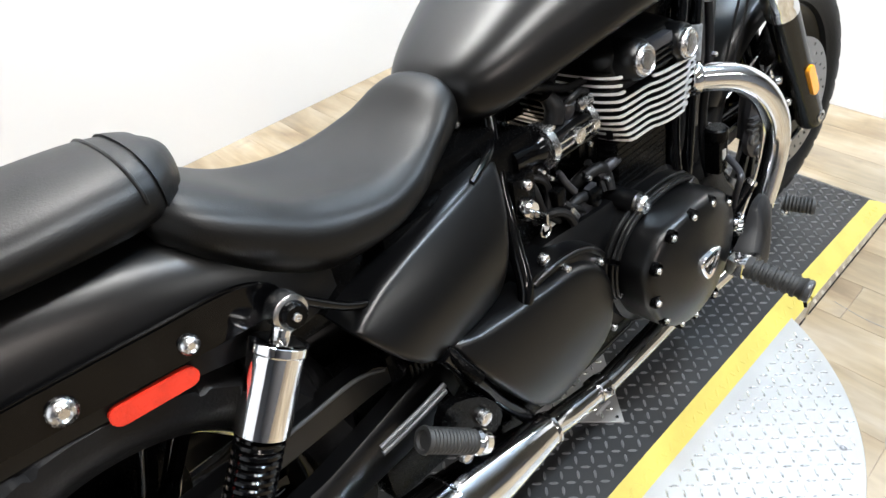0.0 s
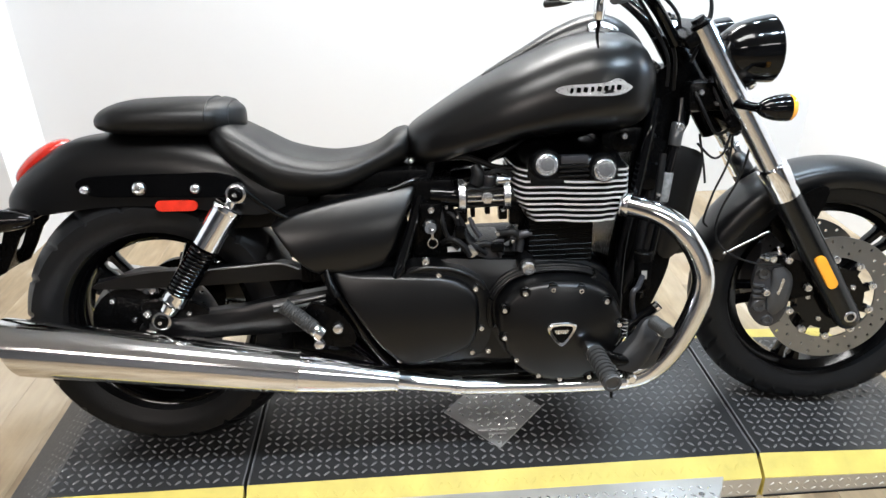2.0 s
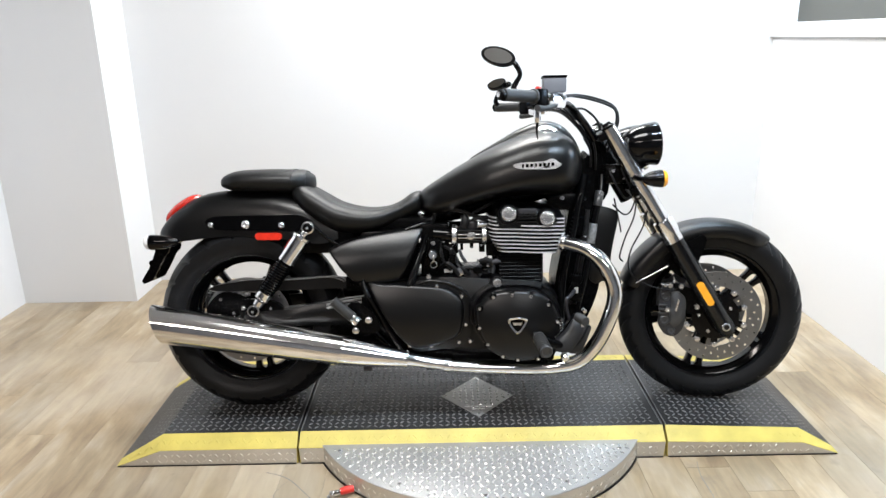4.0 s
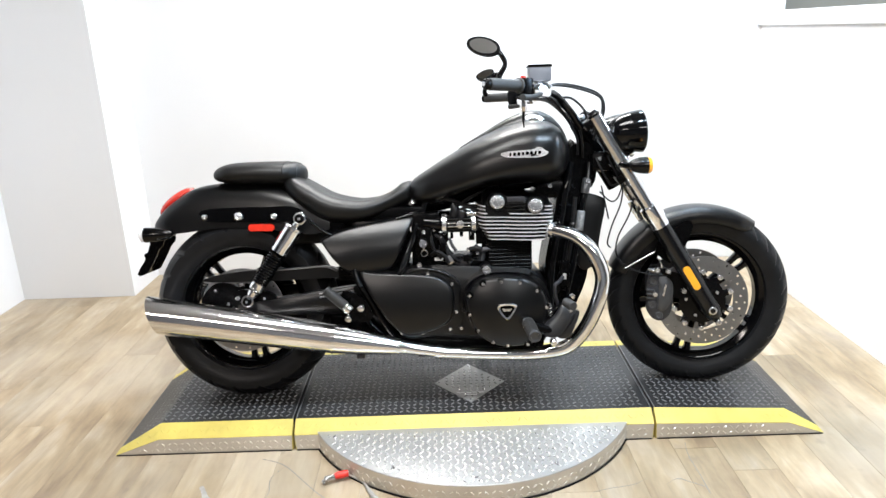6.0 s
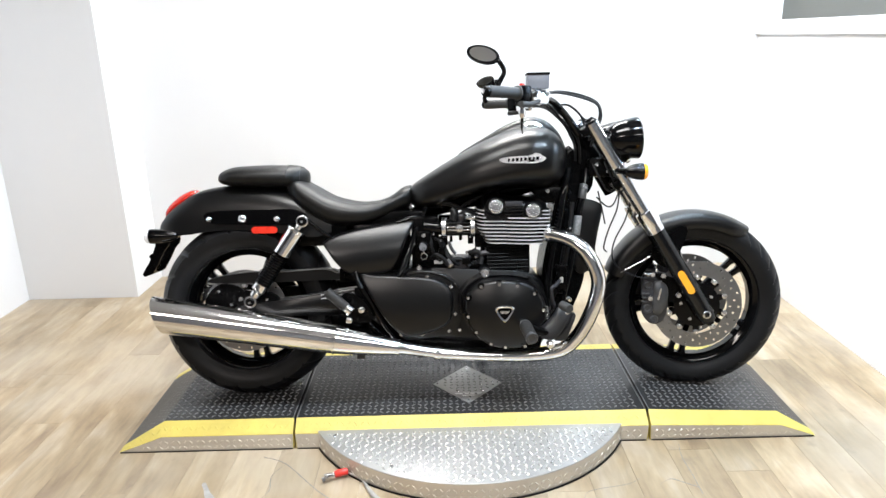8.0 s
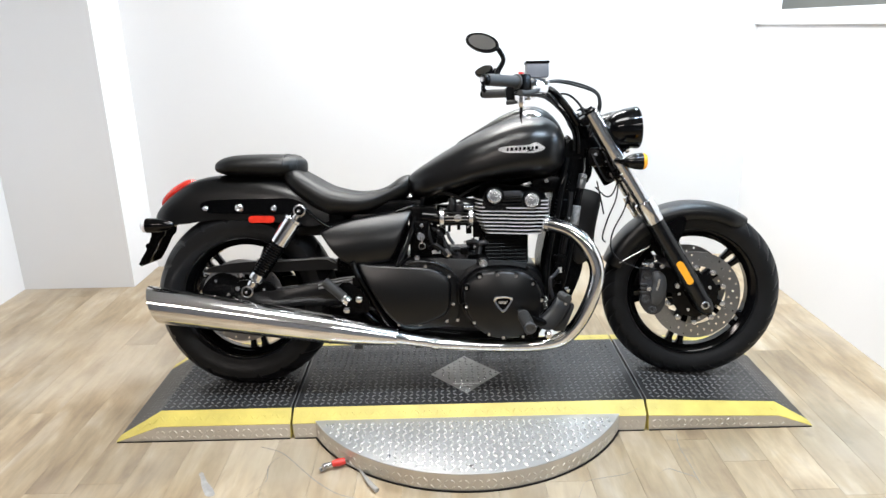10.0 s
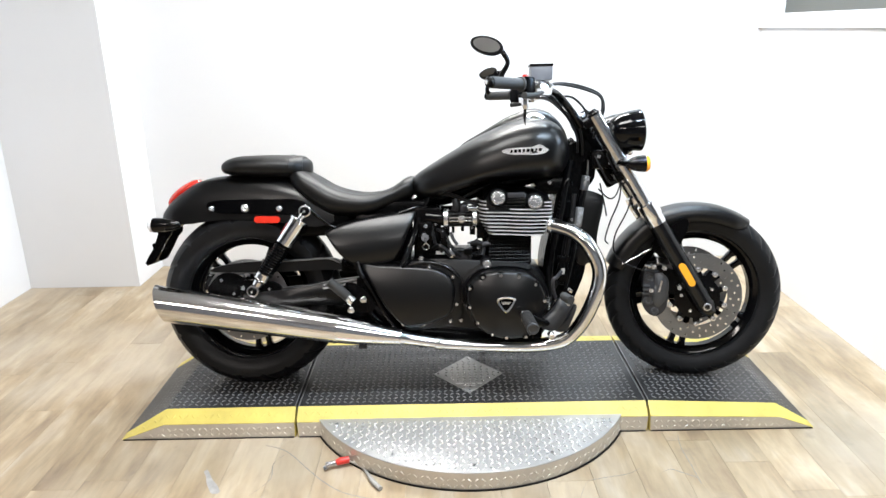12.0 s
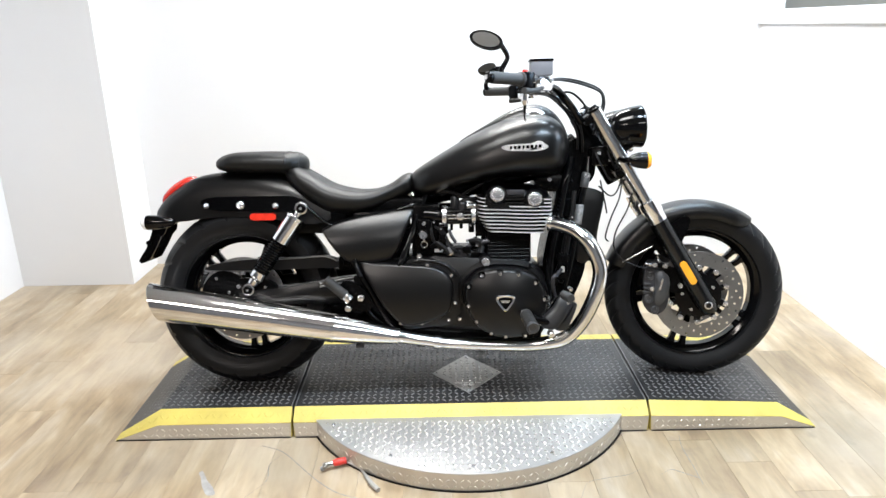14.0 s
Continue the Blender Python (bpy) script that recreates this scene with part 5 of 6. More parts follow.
ring = lambda o, k: [tuple(CC + (np.array(q) - CC) * k) for q in o]
bm = pillow(B(), ring(CLUTCH, 1.10), -0.13, -0.165, 0.01, 3, 6, 6)
flange = part("cover_flange", bm, SATIN_ENGINE, bike, "black cast crankcase flange", 50)
bm = cover(B(), CLUTCH, -0.16, lambda x, z: -0.2640 + 1.45 * ((x - 0.918) ** 2 + 1.15 * (z - 0.318) ** 2), 0.018, 7)
for k, y in ((1.065, -0.176), (1.09, -0.170), (1.115, -0.160)):
    o = spline(ring(CLUTCH, k), 5, closed=True)
    tube_bm = tube(B(), [(q[0], y, q[1]) for q in o if q[0] < 1.02 and q[1] > 0.30], 0.0042, 8, smooth=False)
    part("casting_ridge", tube_bm, SATIN_ENGINE, flange)
clutch = part("clutch_cover", bm, SATIN_ENGINE, bike, "satin black round clutch cover", 60)
for x, z in ((0.785, 0.387), (0.832, 0.426), (0.896, 0.432), (0.960, 0.426), (1.020, 0.396), (1.052, 0.336), (0.784, 0.318), (0.812, 0.260), (0.864, 0.216), (0.915, 0.203), (0.985, 0.205)):
    q = CC + (np.array((x, z)) - CC) * 0.965
    part("bolt_pocket", turn(B(), [(-0.006, 0.0122), (0.0035, 0.0122), (0.0045, 0.0112), (0.0, 0.0102), (0.0, 0)], (q[0], -0.2385, q[1]), (0, -1, 0), 16), DARK, clutch)
    part("cover_bolt", bolt(B(), (q[0], -0.2390, q[1] - 0.002), 0.0064, 0.007), ALU, clutch)
# triangular chrome badge on the cover
bm = B()
tri = [(0.882, 0.350), (0.912, 0.356), (0.944, 0.350), (0.938, 0.328), (0.913, 0.300), (0.888, 0.326)]
o = spline(tri, 6, closed=True)
c = sum(o) / len(o)
loopv = []
for k, y in ((1.0, -0.258), (1.0, -0.267), (0.93, -0.269), (0.74, -0.268), (0.72, -0.264)):
    loopv.append([(c[0] + (q[0] - c[0]) * k, y, c[1] + (q[1] - c[1]) * k) for q in o])
skin(bm, loopv, caps=False)
bd = part("cover_badge", bm, CHROME, clutch, "chrome triangular badge rim")
part("badge_field", plate(B(), [tuple(c + (q - c) * 0.76) for q in o], -0.260, -0.2645), DARK, bd)
part("badge_bar", plate(B(), [(0.896, 0.339), (0.929, 0.339), (0.924, 0.330), (0.900, 0.330)], -0.2645, -0.266), ALU, bd)

part("engine_bolt", turn(B(), [(-0.03, 0.017), (0.0, 0.017), (0.006, 0.0165), (0.010, 0.013), (0.010, 0.008), (0.004, 0.007), (0.004, 0)], (0.853, -0.172, 0.4535), (0, -1, 0), 24), ALU, case, "large polished engine bolt")
part("engine_boss", rod(B(), (0.853, -0.10, 0.4535), (0.853, -0.165, 0.4535), 0.021), SATIN_ENGINE, case)
# gearbox and sprocket covers
LOW = [(0.409, 0.459), (0.46, 0.458), (0.57, 0.452), (0.665, 0.443), (0.712, 0.422), (0.737, 0.385), (0.738, 0.33), (0.722, 0.278), (0.67, 0.250), (0.60, 0.232), (0.560, 0.236), (0.51, 0.285), (0.455, 0.372)]
bm = cover(B(), LOW, -0.12, lambda x, z: -0.2040 + 0.35 * (x - 0.58) ** 2 + 1.5 * (z - 0.325) ** 2, 0.022)
low = part("sprocket_cover", bm, SATIN_ENGINE, bike, "satin black lower side cover", 60)
bm = pillow(B(), [(0.575, 0.450), (0.62, 0.466), (0.70, 0.455), (0.752, 0.420), (0.770, 0.36), (0.765, 0.28), (0.735, 0.235), (0.66, 0.222), (0.56, 0.222), (0.57, 0.33)], -0.10, -0.160, 0.008, 4, 6, 6)
gb = part("gearbox_cover", bm, SATIN_ENGINE, bike, "satin black gearbox cover", 50)
part("casting_ridge", tube(B(), [(0.585, -0.160, 0.452), (0.62, -0.164, 0.462), (0.68, -0.164, 0.456), (0.725, -0.164, 0.436), (0.755, -0.160, 0.405)], 0.0060, 10), SATIN_ENGINE, gb)
for x, z in ((0.650, 0.4465), (0.733, 0.409), (0.708, 0.281), (0.626, 0.238), (0.552, 0.240), (0.722, 0.249), (0.760, 0.251), (0.745, 0.31)):
    part("cover_bolt", bolt(B(), (x, -0.169, z), 0.0068, 0.007), ALU, gb)

# cylinders, head and fins
bm = B()
skin(bm, [[(0.936 + (x - 0.936) * s, y * s, z) for x, y in ((0.864, -0.122), (1.010, -0.122), (1.019, -0.10), (1.019, 0.10), (1.010, 0.122), (0.864, 0.122), (0.855, 0.10), (0.855, -0.10))]
          for i in range(9) for z, s in ((0.440 + 0.0125 * i, 0.991), (0.446 + 0.0125 * i, 0.991), (0.447 + 0.0125 * i, 1.0), (0.451 + 0.0125 * i, 1.0))])
part("cylinder_barrel", bm, DARK, bike, "black finned cylinder barrel", 30)
head = part("cylinder_head", block(B(), (0.955, 0, 0.622), (0.20, 0.24, 0.135), 0.012), SATIN_ENGINE, bike, "black cylinder head with bright fin edges")


def fin_outline(x0, x1, y):
    """Half plan of a fin: shallow waves round the two cylinders."""
    w = x1 - x0
    return [(x0, y * 0.25), (x0 + 0.02 * w, y * 0.70), (x0 + 0.07 * w, y * 0.93), (x0 + 0.13 * w, y * 0.985), (x0 + 0.36 * w, y * 0.985), (x0 + 0.45 * w, y * 1.03), (x0 + 0.56 * w, y * 1.06),
            (x0 + 0.76 * w, y * 1.06), (x0 + 0.84 * w, y * 1.0), (x0 + 0.93 * w, y * 0.97), (x0 + 0.98 * w, y * 0.80), (x0 + w, y * 0.3)]


for i in range(10):
    u = i / 9
    z = 0.553 + 0.0128 * i
    x0 = 0.858 - 0.032 * min(1, u * 2.4) + 0.006 * max(0, u - 0.6)
    x1 = 1.068 + 0.028 * min(1, u * 1.8)
    half = fin_outline(x0, x1, 0.142)
    o = [(x, -y) for x, y in half] + [(x, y) for x, y in reversed(half)]
    slope = lambda x: -0.030 * (x - 0.955)
    if u > 0.7:
        # the upper fins stop short beside the rocker caps
        spans = [(x0, 0.862)] + ([(1.058, x1)] if u > 0.75 else [])
        if i == 7:
            spans = [(x0, 0.875), (0.935, x1)]
    else:
        spans = None
    bm = B()
    oo = o if spans is None else [(x, y) for x, y in o]
    yk = 1.0 if spans is None else 0.86
    skin(bm, [[(0.955 + (x - 0.955) * s, y * yk * s, zz + slope(x)) for x, y in oo] for s, zz in ((0.97, z - 0.0024), (1.0, z - 0.0018), (1.0, z + 0.0018), (0.97, z + 0.0024))])
    f = part("fin", bm, SATIN_ENGINE, head, "")
    # bright machined edge
    for sy in (-1, 1):
        line = spline([(x, sy * y * 1.004, z + slope(x)) for x, y in half], 4)
        if spans:
            runs = [[q for q in line if a <= q[0] <= b] for a, b in spans]
        else:
            runs = [line]
        for r in runs:
            if len(r) < 2:
                continue
            bm = B()
            skin(bm, [[(q[0], q[1] - sy * 0.004, q[2] - 0.0019), (q[0], q[1] + sy * 0.0010, q[2] - 0.0021), (q[0], q[1] + sy * 0.0010, q[2] + 0.0021), (q[0], q[1] - sy * 0.004, q[2] + 0.0019)] for q in r])
            part("fin_edge", bm, FINEDGE, f, "bright machined fin edge", 30)

bm = B()
loft(bm, [(0.850, 0.09, 0.700, 0.68, 0.650), (0.865, 0.125, 0.716, 0.68, 0.650), (0.90, 0.138, 0.722, 0.68, 0.650), (0.96, 0.135, 0.712, 0.67, 0.645), (1.03, 0.138, 0.708, 0.665, 0.64), (1.06, 0.125, 0.700, 0.66, 0.64), (1.085, 0.08, 0.685, 0.66, 0.64)], 3.2, 40, 4)
cam_cover = part("cam_cover", bm, SATIN_ENGINE, bike, "black cam cover")
for sy in (-1, 1):
    for x, z in ((0.896, 0.681), (1.025, 0.664)):
        part("cap_housing", turn(B(), [(0, 0.036), (0.03, 0.034), (0.042, 0.031), (0.046, 0.028)], (x, sy * 0.105, z), (0, sy, 0.12), 32), SATIN_ENGINE, cam_cover, "black round cap housing")
        part("rocker_cap", turn(B(), [(0, 0.0245), (0.006, 0.0255), (0.010, 0.0240), (0.0115, 0.0215), (0.0085, 0.0195), (0.0085, 0.0175), (0.0105, 0.0160), (0.0115, 0.010), (0.012, 0)], (x, sy * 0.148, z + 0.004), (0, sy, 0.12), 36), ALU, cam_cover, "domed chrome cap")
        part("cap_centre", turn(B(), [(0, 0.0150), (0.0016, 0.0145), (0.0022, 0.0)], (x, sy * 0.1595, z + 0.0054), (0, sy, 0.12), 28), STEEL, cam_cover, "darker cap centre")
    bm = block(B(), (0.960, sy * 0.136, 0.692), (0.062, 0.02, 0.018), 0.004)
    part("cover_rib", bm, GREYMETAL, cam_cover)
    for k in range(3):
        part("cover_rib", block(B(), (0.960, sy * 0.139, 0.677 - 0.011 * k), (0.068, 0.012, 0.004), 0.001), SATIN_ENGINE, cam_cover)
part("spark_plug_lead", tube(B(), [(0.93, 0, 0.72), (0.90, -0.02, 0.735), (0.82, -0.05, 0.70), (0.78, -0.06, 0.68)], 0.006, 10), RUBBER, bike)

# intake: throttle body with two bright bands
AY = -0.085
bm = tube(B(), [(0.640, AY, 0.612), (0.662, AY, 0.610), (0.690, AY, 0.607), (0.714, AY, 0.607)], [0.022, 0.0225, 0.0235, 0.031], 28, 6)
intake = part("intake_hose", bm, GLOSS, bike, "black rubber intake hose")
for x, r in ((0.712, 0.036), (0.815, 0.033)):
    part("hose_clip", turn(B(), [(-0.0075, r), (-0.007, r + 0.002), (0.007, r + 0.002), (0.0075, r)], (x, AY, 0.606), (1, 0, 0), 36), ALU, intake, "bright hose clip")
tb = part("throttle_body", rod(B(), (0.715, AY, 0.607), (0.86, AY + 0.01, 0.603), 0.030, 0.027, 28), SATIN_ENGINE, bike, "black ribbed throttle body")
for k in range(4):
    part("rib", block(B(), (0.765, AY - 0.026 + 0.002 * abs(k - 1.5), 0.624 - 0.0115 * k), (0.082, 0.016, 0.0042), 0.001), ALU if k in (1, 2) else SATIN_ENGINE, tb)
part("throttle_cap", turn(B(), [(0, 0.0135), (0.008, 0.0145), (0.012, 0.013), (0.013, 0.009), (0.013, 0)], (0.768, AY - 0.026, 0.608), (0, -1, 0), 28), ALU, tb, "round bright cap")
bm = B()
tube(bm, [(0.745, -0.09, 0.632), (0.752, -0.088, 0.655), (0.745, -0.08, 0.675)], [0.016, 0.016, 0.012], 14)
part("sensor", bm, RUBBER, bike)
part("intake_union", turn(B(), [(0, 0.008), (0.004, 0.012), (0.020, 0.012), (0.024, 0.009), (0.034, 0.009)], (0.79, -0.10, 0.643), (1, 0, 0), 16), STEEL, bike)
part("throttle_body", rod(B(), (0.64, 0.09, 0.607), (0.86, 0.08, 0.603), 0.031), DARK, bike)

# ignition lock and key
lock = part("ignition_lock", turn(B(), [(-0.05, 0.018), (0.0, 0.018), (0.004, 0.016), (0.008, 0.013), (0.008, 0)], (0.636, -0.122, 0.545), (0.1, -0.95, 0.05), 24), CHROME, bike, "chrome ignition lock with a key in it")
part("key_blade", block(B(), (0.640, -0.142, 0.535), (0.006, 0.022, 0.020), 0.002), STEEL, lock)
bm = B()
tube(bm, [(0.640 + 0.011 * math.cos(a), -0.146, 0.515 + 0.011 * math.sin(a)) for a in [2 * math.pi * j / 12 for j in range(13)]], 0.0018, 6, 2)
part("key_ring", bm, STEEL, lock)
part("lock_bracket", block(B(), (0.64, -0.095, 0.565), (0.05, 0.04, 0.07), 0.008), DARK, lock)
part("lock_bolt", bolt(B(), (0.640, -0.118, 0.585), 0.008, 0.006), ALU, lock)
part("lock_bolt", bolt(B(), (0.622, -0.150, 0.474), 0.010, 0.008), ALU, lock)
part("data_label", block(B(), (0.690, -0.112, 0.487), (0.030, 0.002, 0.012), 0), WHITEMARK, bike, "small printed label")

# hoses and brackets between the carburation and the cases
CLUTTER = [
    ([(0.70, -0.08, 0.575), (0.71, -0.09, 0.545), (0.725, -0.09, 0.510), (0.75, -0.09, 0.485)], 0.008, RUBBER),
    ([(0.80, -0.07, 0.485), (0.815, -0.08, 0.50), (0.835, -0.085, 0.505), (0.85, -0.09, 0.49)], 0.011, RUBBER),
    ([(0.72, -0.11, 0.485), (0.76, -0.115, 0.497), (0.785, -0.115, 0.488), (0.80, -0.12, 0.47)], 0.009, RUBBER),
    ([(0.66, -0.09, 0.60), (0.665, -0.11, 0.56), (0.675, -0.115, 0.52), (0.70, -0.12, 0.49)], 0.006, RUBBER),
    ([(0.80, -0.10, 0.515), (0.83, -0.11, 0.520), (0.845, -0.11, 0.50), (0.84, -0.12, 0.475)], 0.010, RUBBER),
    ([(0.68, -0.05, 0.69), (0.73, -0.07, 0.692), (0.79, -0.08, 0.670), (0.84, -0.08, 0.665)], 0.007, RUBBER),
    ([(0.64, -0.06, 0.48), (0.70, -0.09, 0.475), (0.77, -0.10, 0.475), (0.84, -0.10, 0.47)], 0.014, DARK),
    ([(1.17, -0.11, 0.69), (1.16, -0.12, 0.60), (1.145, -0.12, 0.50), (1.13, -0.13, 0.42), (1.12, -0.15, 0.37)], 0.008, RUBBER),
]
for pts, r, m in CLUTTER:
    part("hose", tube(B(), pts, r, 10, 6), m, bike)
for x, y, z, r in ((0.735, -0.102, 0.548, 0.0045), (0.792, -0.112, 0.520, 0.005), (0.825, -0.125, 0.505, 0.005), (0.675, -0.118, 0.590, 0.004), (0.72, -0.105, 0.640, 0.0045), (0.70, -0.112, 0.565, 0.004), (0.805, -0.108, 0.575, 0.004), (1.085, -0.09, 0.730, 0.008), (1.158, -0.13, 0.60, 0.005), (1.135, -0.14, 0.470, 0.005)):
    part("small_bolt", bolt(B(), (x, y, z), r, 0.006), ALU, bike)
for x, w, h in ((0.716, 0.018, 0.030), (0.738, 0.010, 0.018), (0.772, 0.012, 0.012), (0.808, 0.020, 0.026), (0.835, 0.024, 0.040)):
    part("intake_tab", block(B(), (x, -0.078, 0.578 - h / 2), (w, 0.03, h + 0.01), 0.003), DARK, bike)
part("cable_guide", tube(B(), [(0.728, -0.105, 0.560), (0.738, -0.112, 0.535), (0.752, -0.115, 0.515)], [0.005, 0.006, 0.006], 10), GREYMETAL, bike)
part("engine_bracket", plate(B(), [(0.742, 0.470), (0.790, 0.505), (0.806, 0.505), (0.800, 0.462), (0.790, 0.455)], -0.118, -0.108, 0), GREYMETAL, bike, "grey cast engine bracket")
part("coolant_union", tube(B(), [(0.825, -0.105, 0.505), (0.850, -0.112, 0.515), (0.872, -0.115, 0.518)], [0.009, 0.010, 0.008], 12), GREYMETAL, bike)
part("injector_cap", turn(B(), [(0, 0.014), (0.012, 0.016), (0.026, 0.016), (0.030, 0.012), (0.030, 0)], (0.775, -0.085, 0.630), (0.1, -0.2, 1), 20), GREYMETAL, bike)
part("starter_motor", block(B(), (0.745, 0, 0.465), (0.13, 0.14, 0.04), 0.012), DARK, bike)
part("battery_box", block(B(), (0.645, 0, 0.555), (0.10, 0.19, 0.19), 0.012), DARK, bike)
part("far_gear_cover", block(B(), (0.74, 0.10, 0.43), (0.24, 0.07, 0.09), 0.012), DARK, bike)
MORE = [
    ([(0.665, -0.10, 0.50), (0.685, -0.125, 0.515), (0.71, -0.13, 0.50), (0.725, -0.13, 0.475)], 0.0075),
    ([(0.655, -0.07, 0.575), (0.69, -0.10, 0.565), (0.70, -0.105, 0.54), (0.69, -0.11, 0.51)], 0.006),
    ([(0.715, -0.10, 0.53), (0.725, -0.12, 0.505), (0.745, -0.125, 0.49), (0.765, -0.12, 0.475)], 0.006),
    ([(0.82, -0.09, 0.53), (0.835, -0.10, 0.50), (0.83, -0.115, 0.475)], 0.007),
    ([(0.76, -0.08, 0.64), (0.775, -0.10, 0.66), (0.80, -0.10, 0.665), (0.83, -0.09, 0.65)], 0.006),
]
for pts, r in MORE:
    part("hose", tube(B(), pts, r, 8, 5), RUBBER, bike)
part("harness_plug", block(B(), (0.705, -0.118, 0.530), (0.022, 0.02, 0.03), 0.004), DARK, bike)
part("harness_plug", block(B(), (0.790, -0.118, 0.490), (0.030, 0.024, 0.022), 0.004), DARK, bike)
part("bracket_lug", block(B(), (0.728, -0.128, 0.486), (0.020, 0.006, 0.030), 0.002, Matrix.Rotation(radians(-35), 4, "Y")), STEEL, bike)
part("rear_engine_mount", plate(B(), [(0.60, 0.47), (0.65, 0.60), (0.69, 0.59), (0.705, 0.53), (0.735, 0.475)], -0.085, -0.06, 3), DARK, bike)
part("front_engine_mount", plate(B(), [(0.825, 0.47), (0.842, 0.51), (0.848, 0.60), (0.865, 0.60), (0.87, 0.47)], -0.085, -0.06, 3), DARK, bike)

part("steering_gusset", plate(B(), [(1.08, 0.715), (1.12, 0.79), (1.18, 0.865), (1.235, 0.87), (1.262, 0.80), (1.245, 0.715), (1.15, 0.69)], -0.052, 0.052, 3), DARK, bike, "black frame gusset behind the steering head")
part("front_tank_mount", block(B(), (1.105, 0, 0.712), (0.13, 0.17, 0.062), 0.014), DARK, bike)

# radiator and front electrics
part("coolant_pipe", tube(B(), [(1.16, -0.05, 0.72), (1.175, -0.06, 0.66), (1.165, -0.07, 0.55), (1.14, -0.08, 0.42), (1.10, -0.07, 0.34)], 0.018, 12), RUBBER, bike)
part("coolant_pipe", tube(B(), [(1.17, 0.06, 0.70), (1.18, 0.06, 0.62), (1.17, 0.06, 0.50), (1.13, 0.06, 0.34)], 0.016, 12), RUBBER, bike)
part("front_cover", plate(B(), [(1.125, 0.70), (1.205, 0.70), (1.225, 0.56), (1.225, 0.43), (1.200, 0.34), (1.150, 0.25), (1.085, 0.235), (1.068, 0.40), (1.075, 0.48), (1.100, 0.59)], -0.078, 0.078, 3), DARK, bike, "black front frame panel")
part("horn", turn(B(), [(0, 0.012), (0.008, 0.030), (0.020, 0.034), (0.026, 0.030), (0.028, 0.0)], (1.15, -0.072, 0.625), (0.2, -1, 0), 24), GLOSS, bike, "black horn")
rad = part("radiator", block(B(), (1.232, 0, 0.555), (0.05, 0.16, 0.26), 0.012, Matrix.Rotation(radians(-10), 4, "Y")), SATIN_ENGINE, bike, "black radiator with side shrouds")
for sy in (-1, 1):
    part("radiator_shroud", pillow(B(), [(1.205, 0.694), (1.245, 0.690), (1.282, 0.672), (1.284, 0.640), (1.268, 0.56), (1.250, 0.46), (1.215, 0.42), (1.185, 0.45), (1.19, 0.58), (1.192, 0.66)], sy * 0.070, sy * 0.086, 0.010, 4, 8, 5), SATIN_ENGINE, rad, "", 60)
bm = block(B(), (1.122, -0.176, 0.414), (0.034, 0.032, 0.072), 0.006)
mc = part("rear_brake_reservoir", bm, DARK, bike, "black rear brake fluid reservoir")
part("reservoir_cap", turn(B(), [(0, 0.022), (0.018, 0.022), (0.022, 0.018), (0.022, 0)], (1.122, -0.176, 0.449), (0, 0, 1), 20), DARK, mc)
part("reservoir_window", block(B(), (1.120, -0.193, 0.418), (0.012, 0.002, 0.020), 0), HOSE, mc)

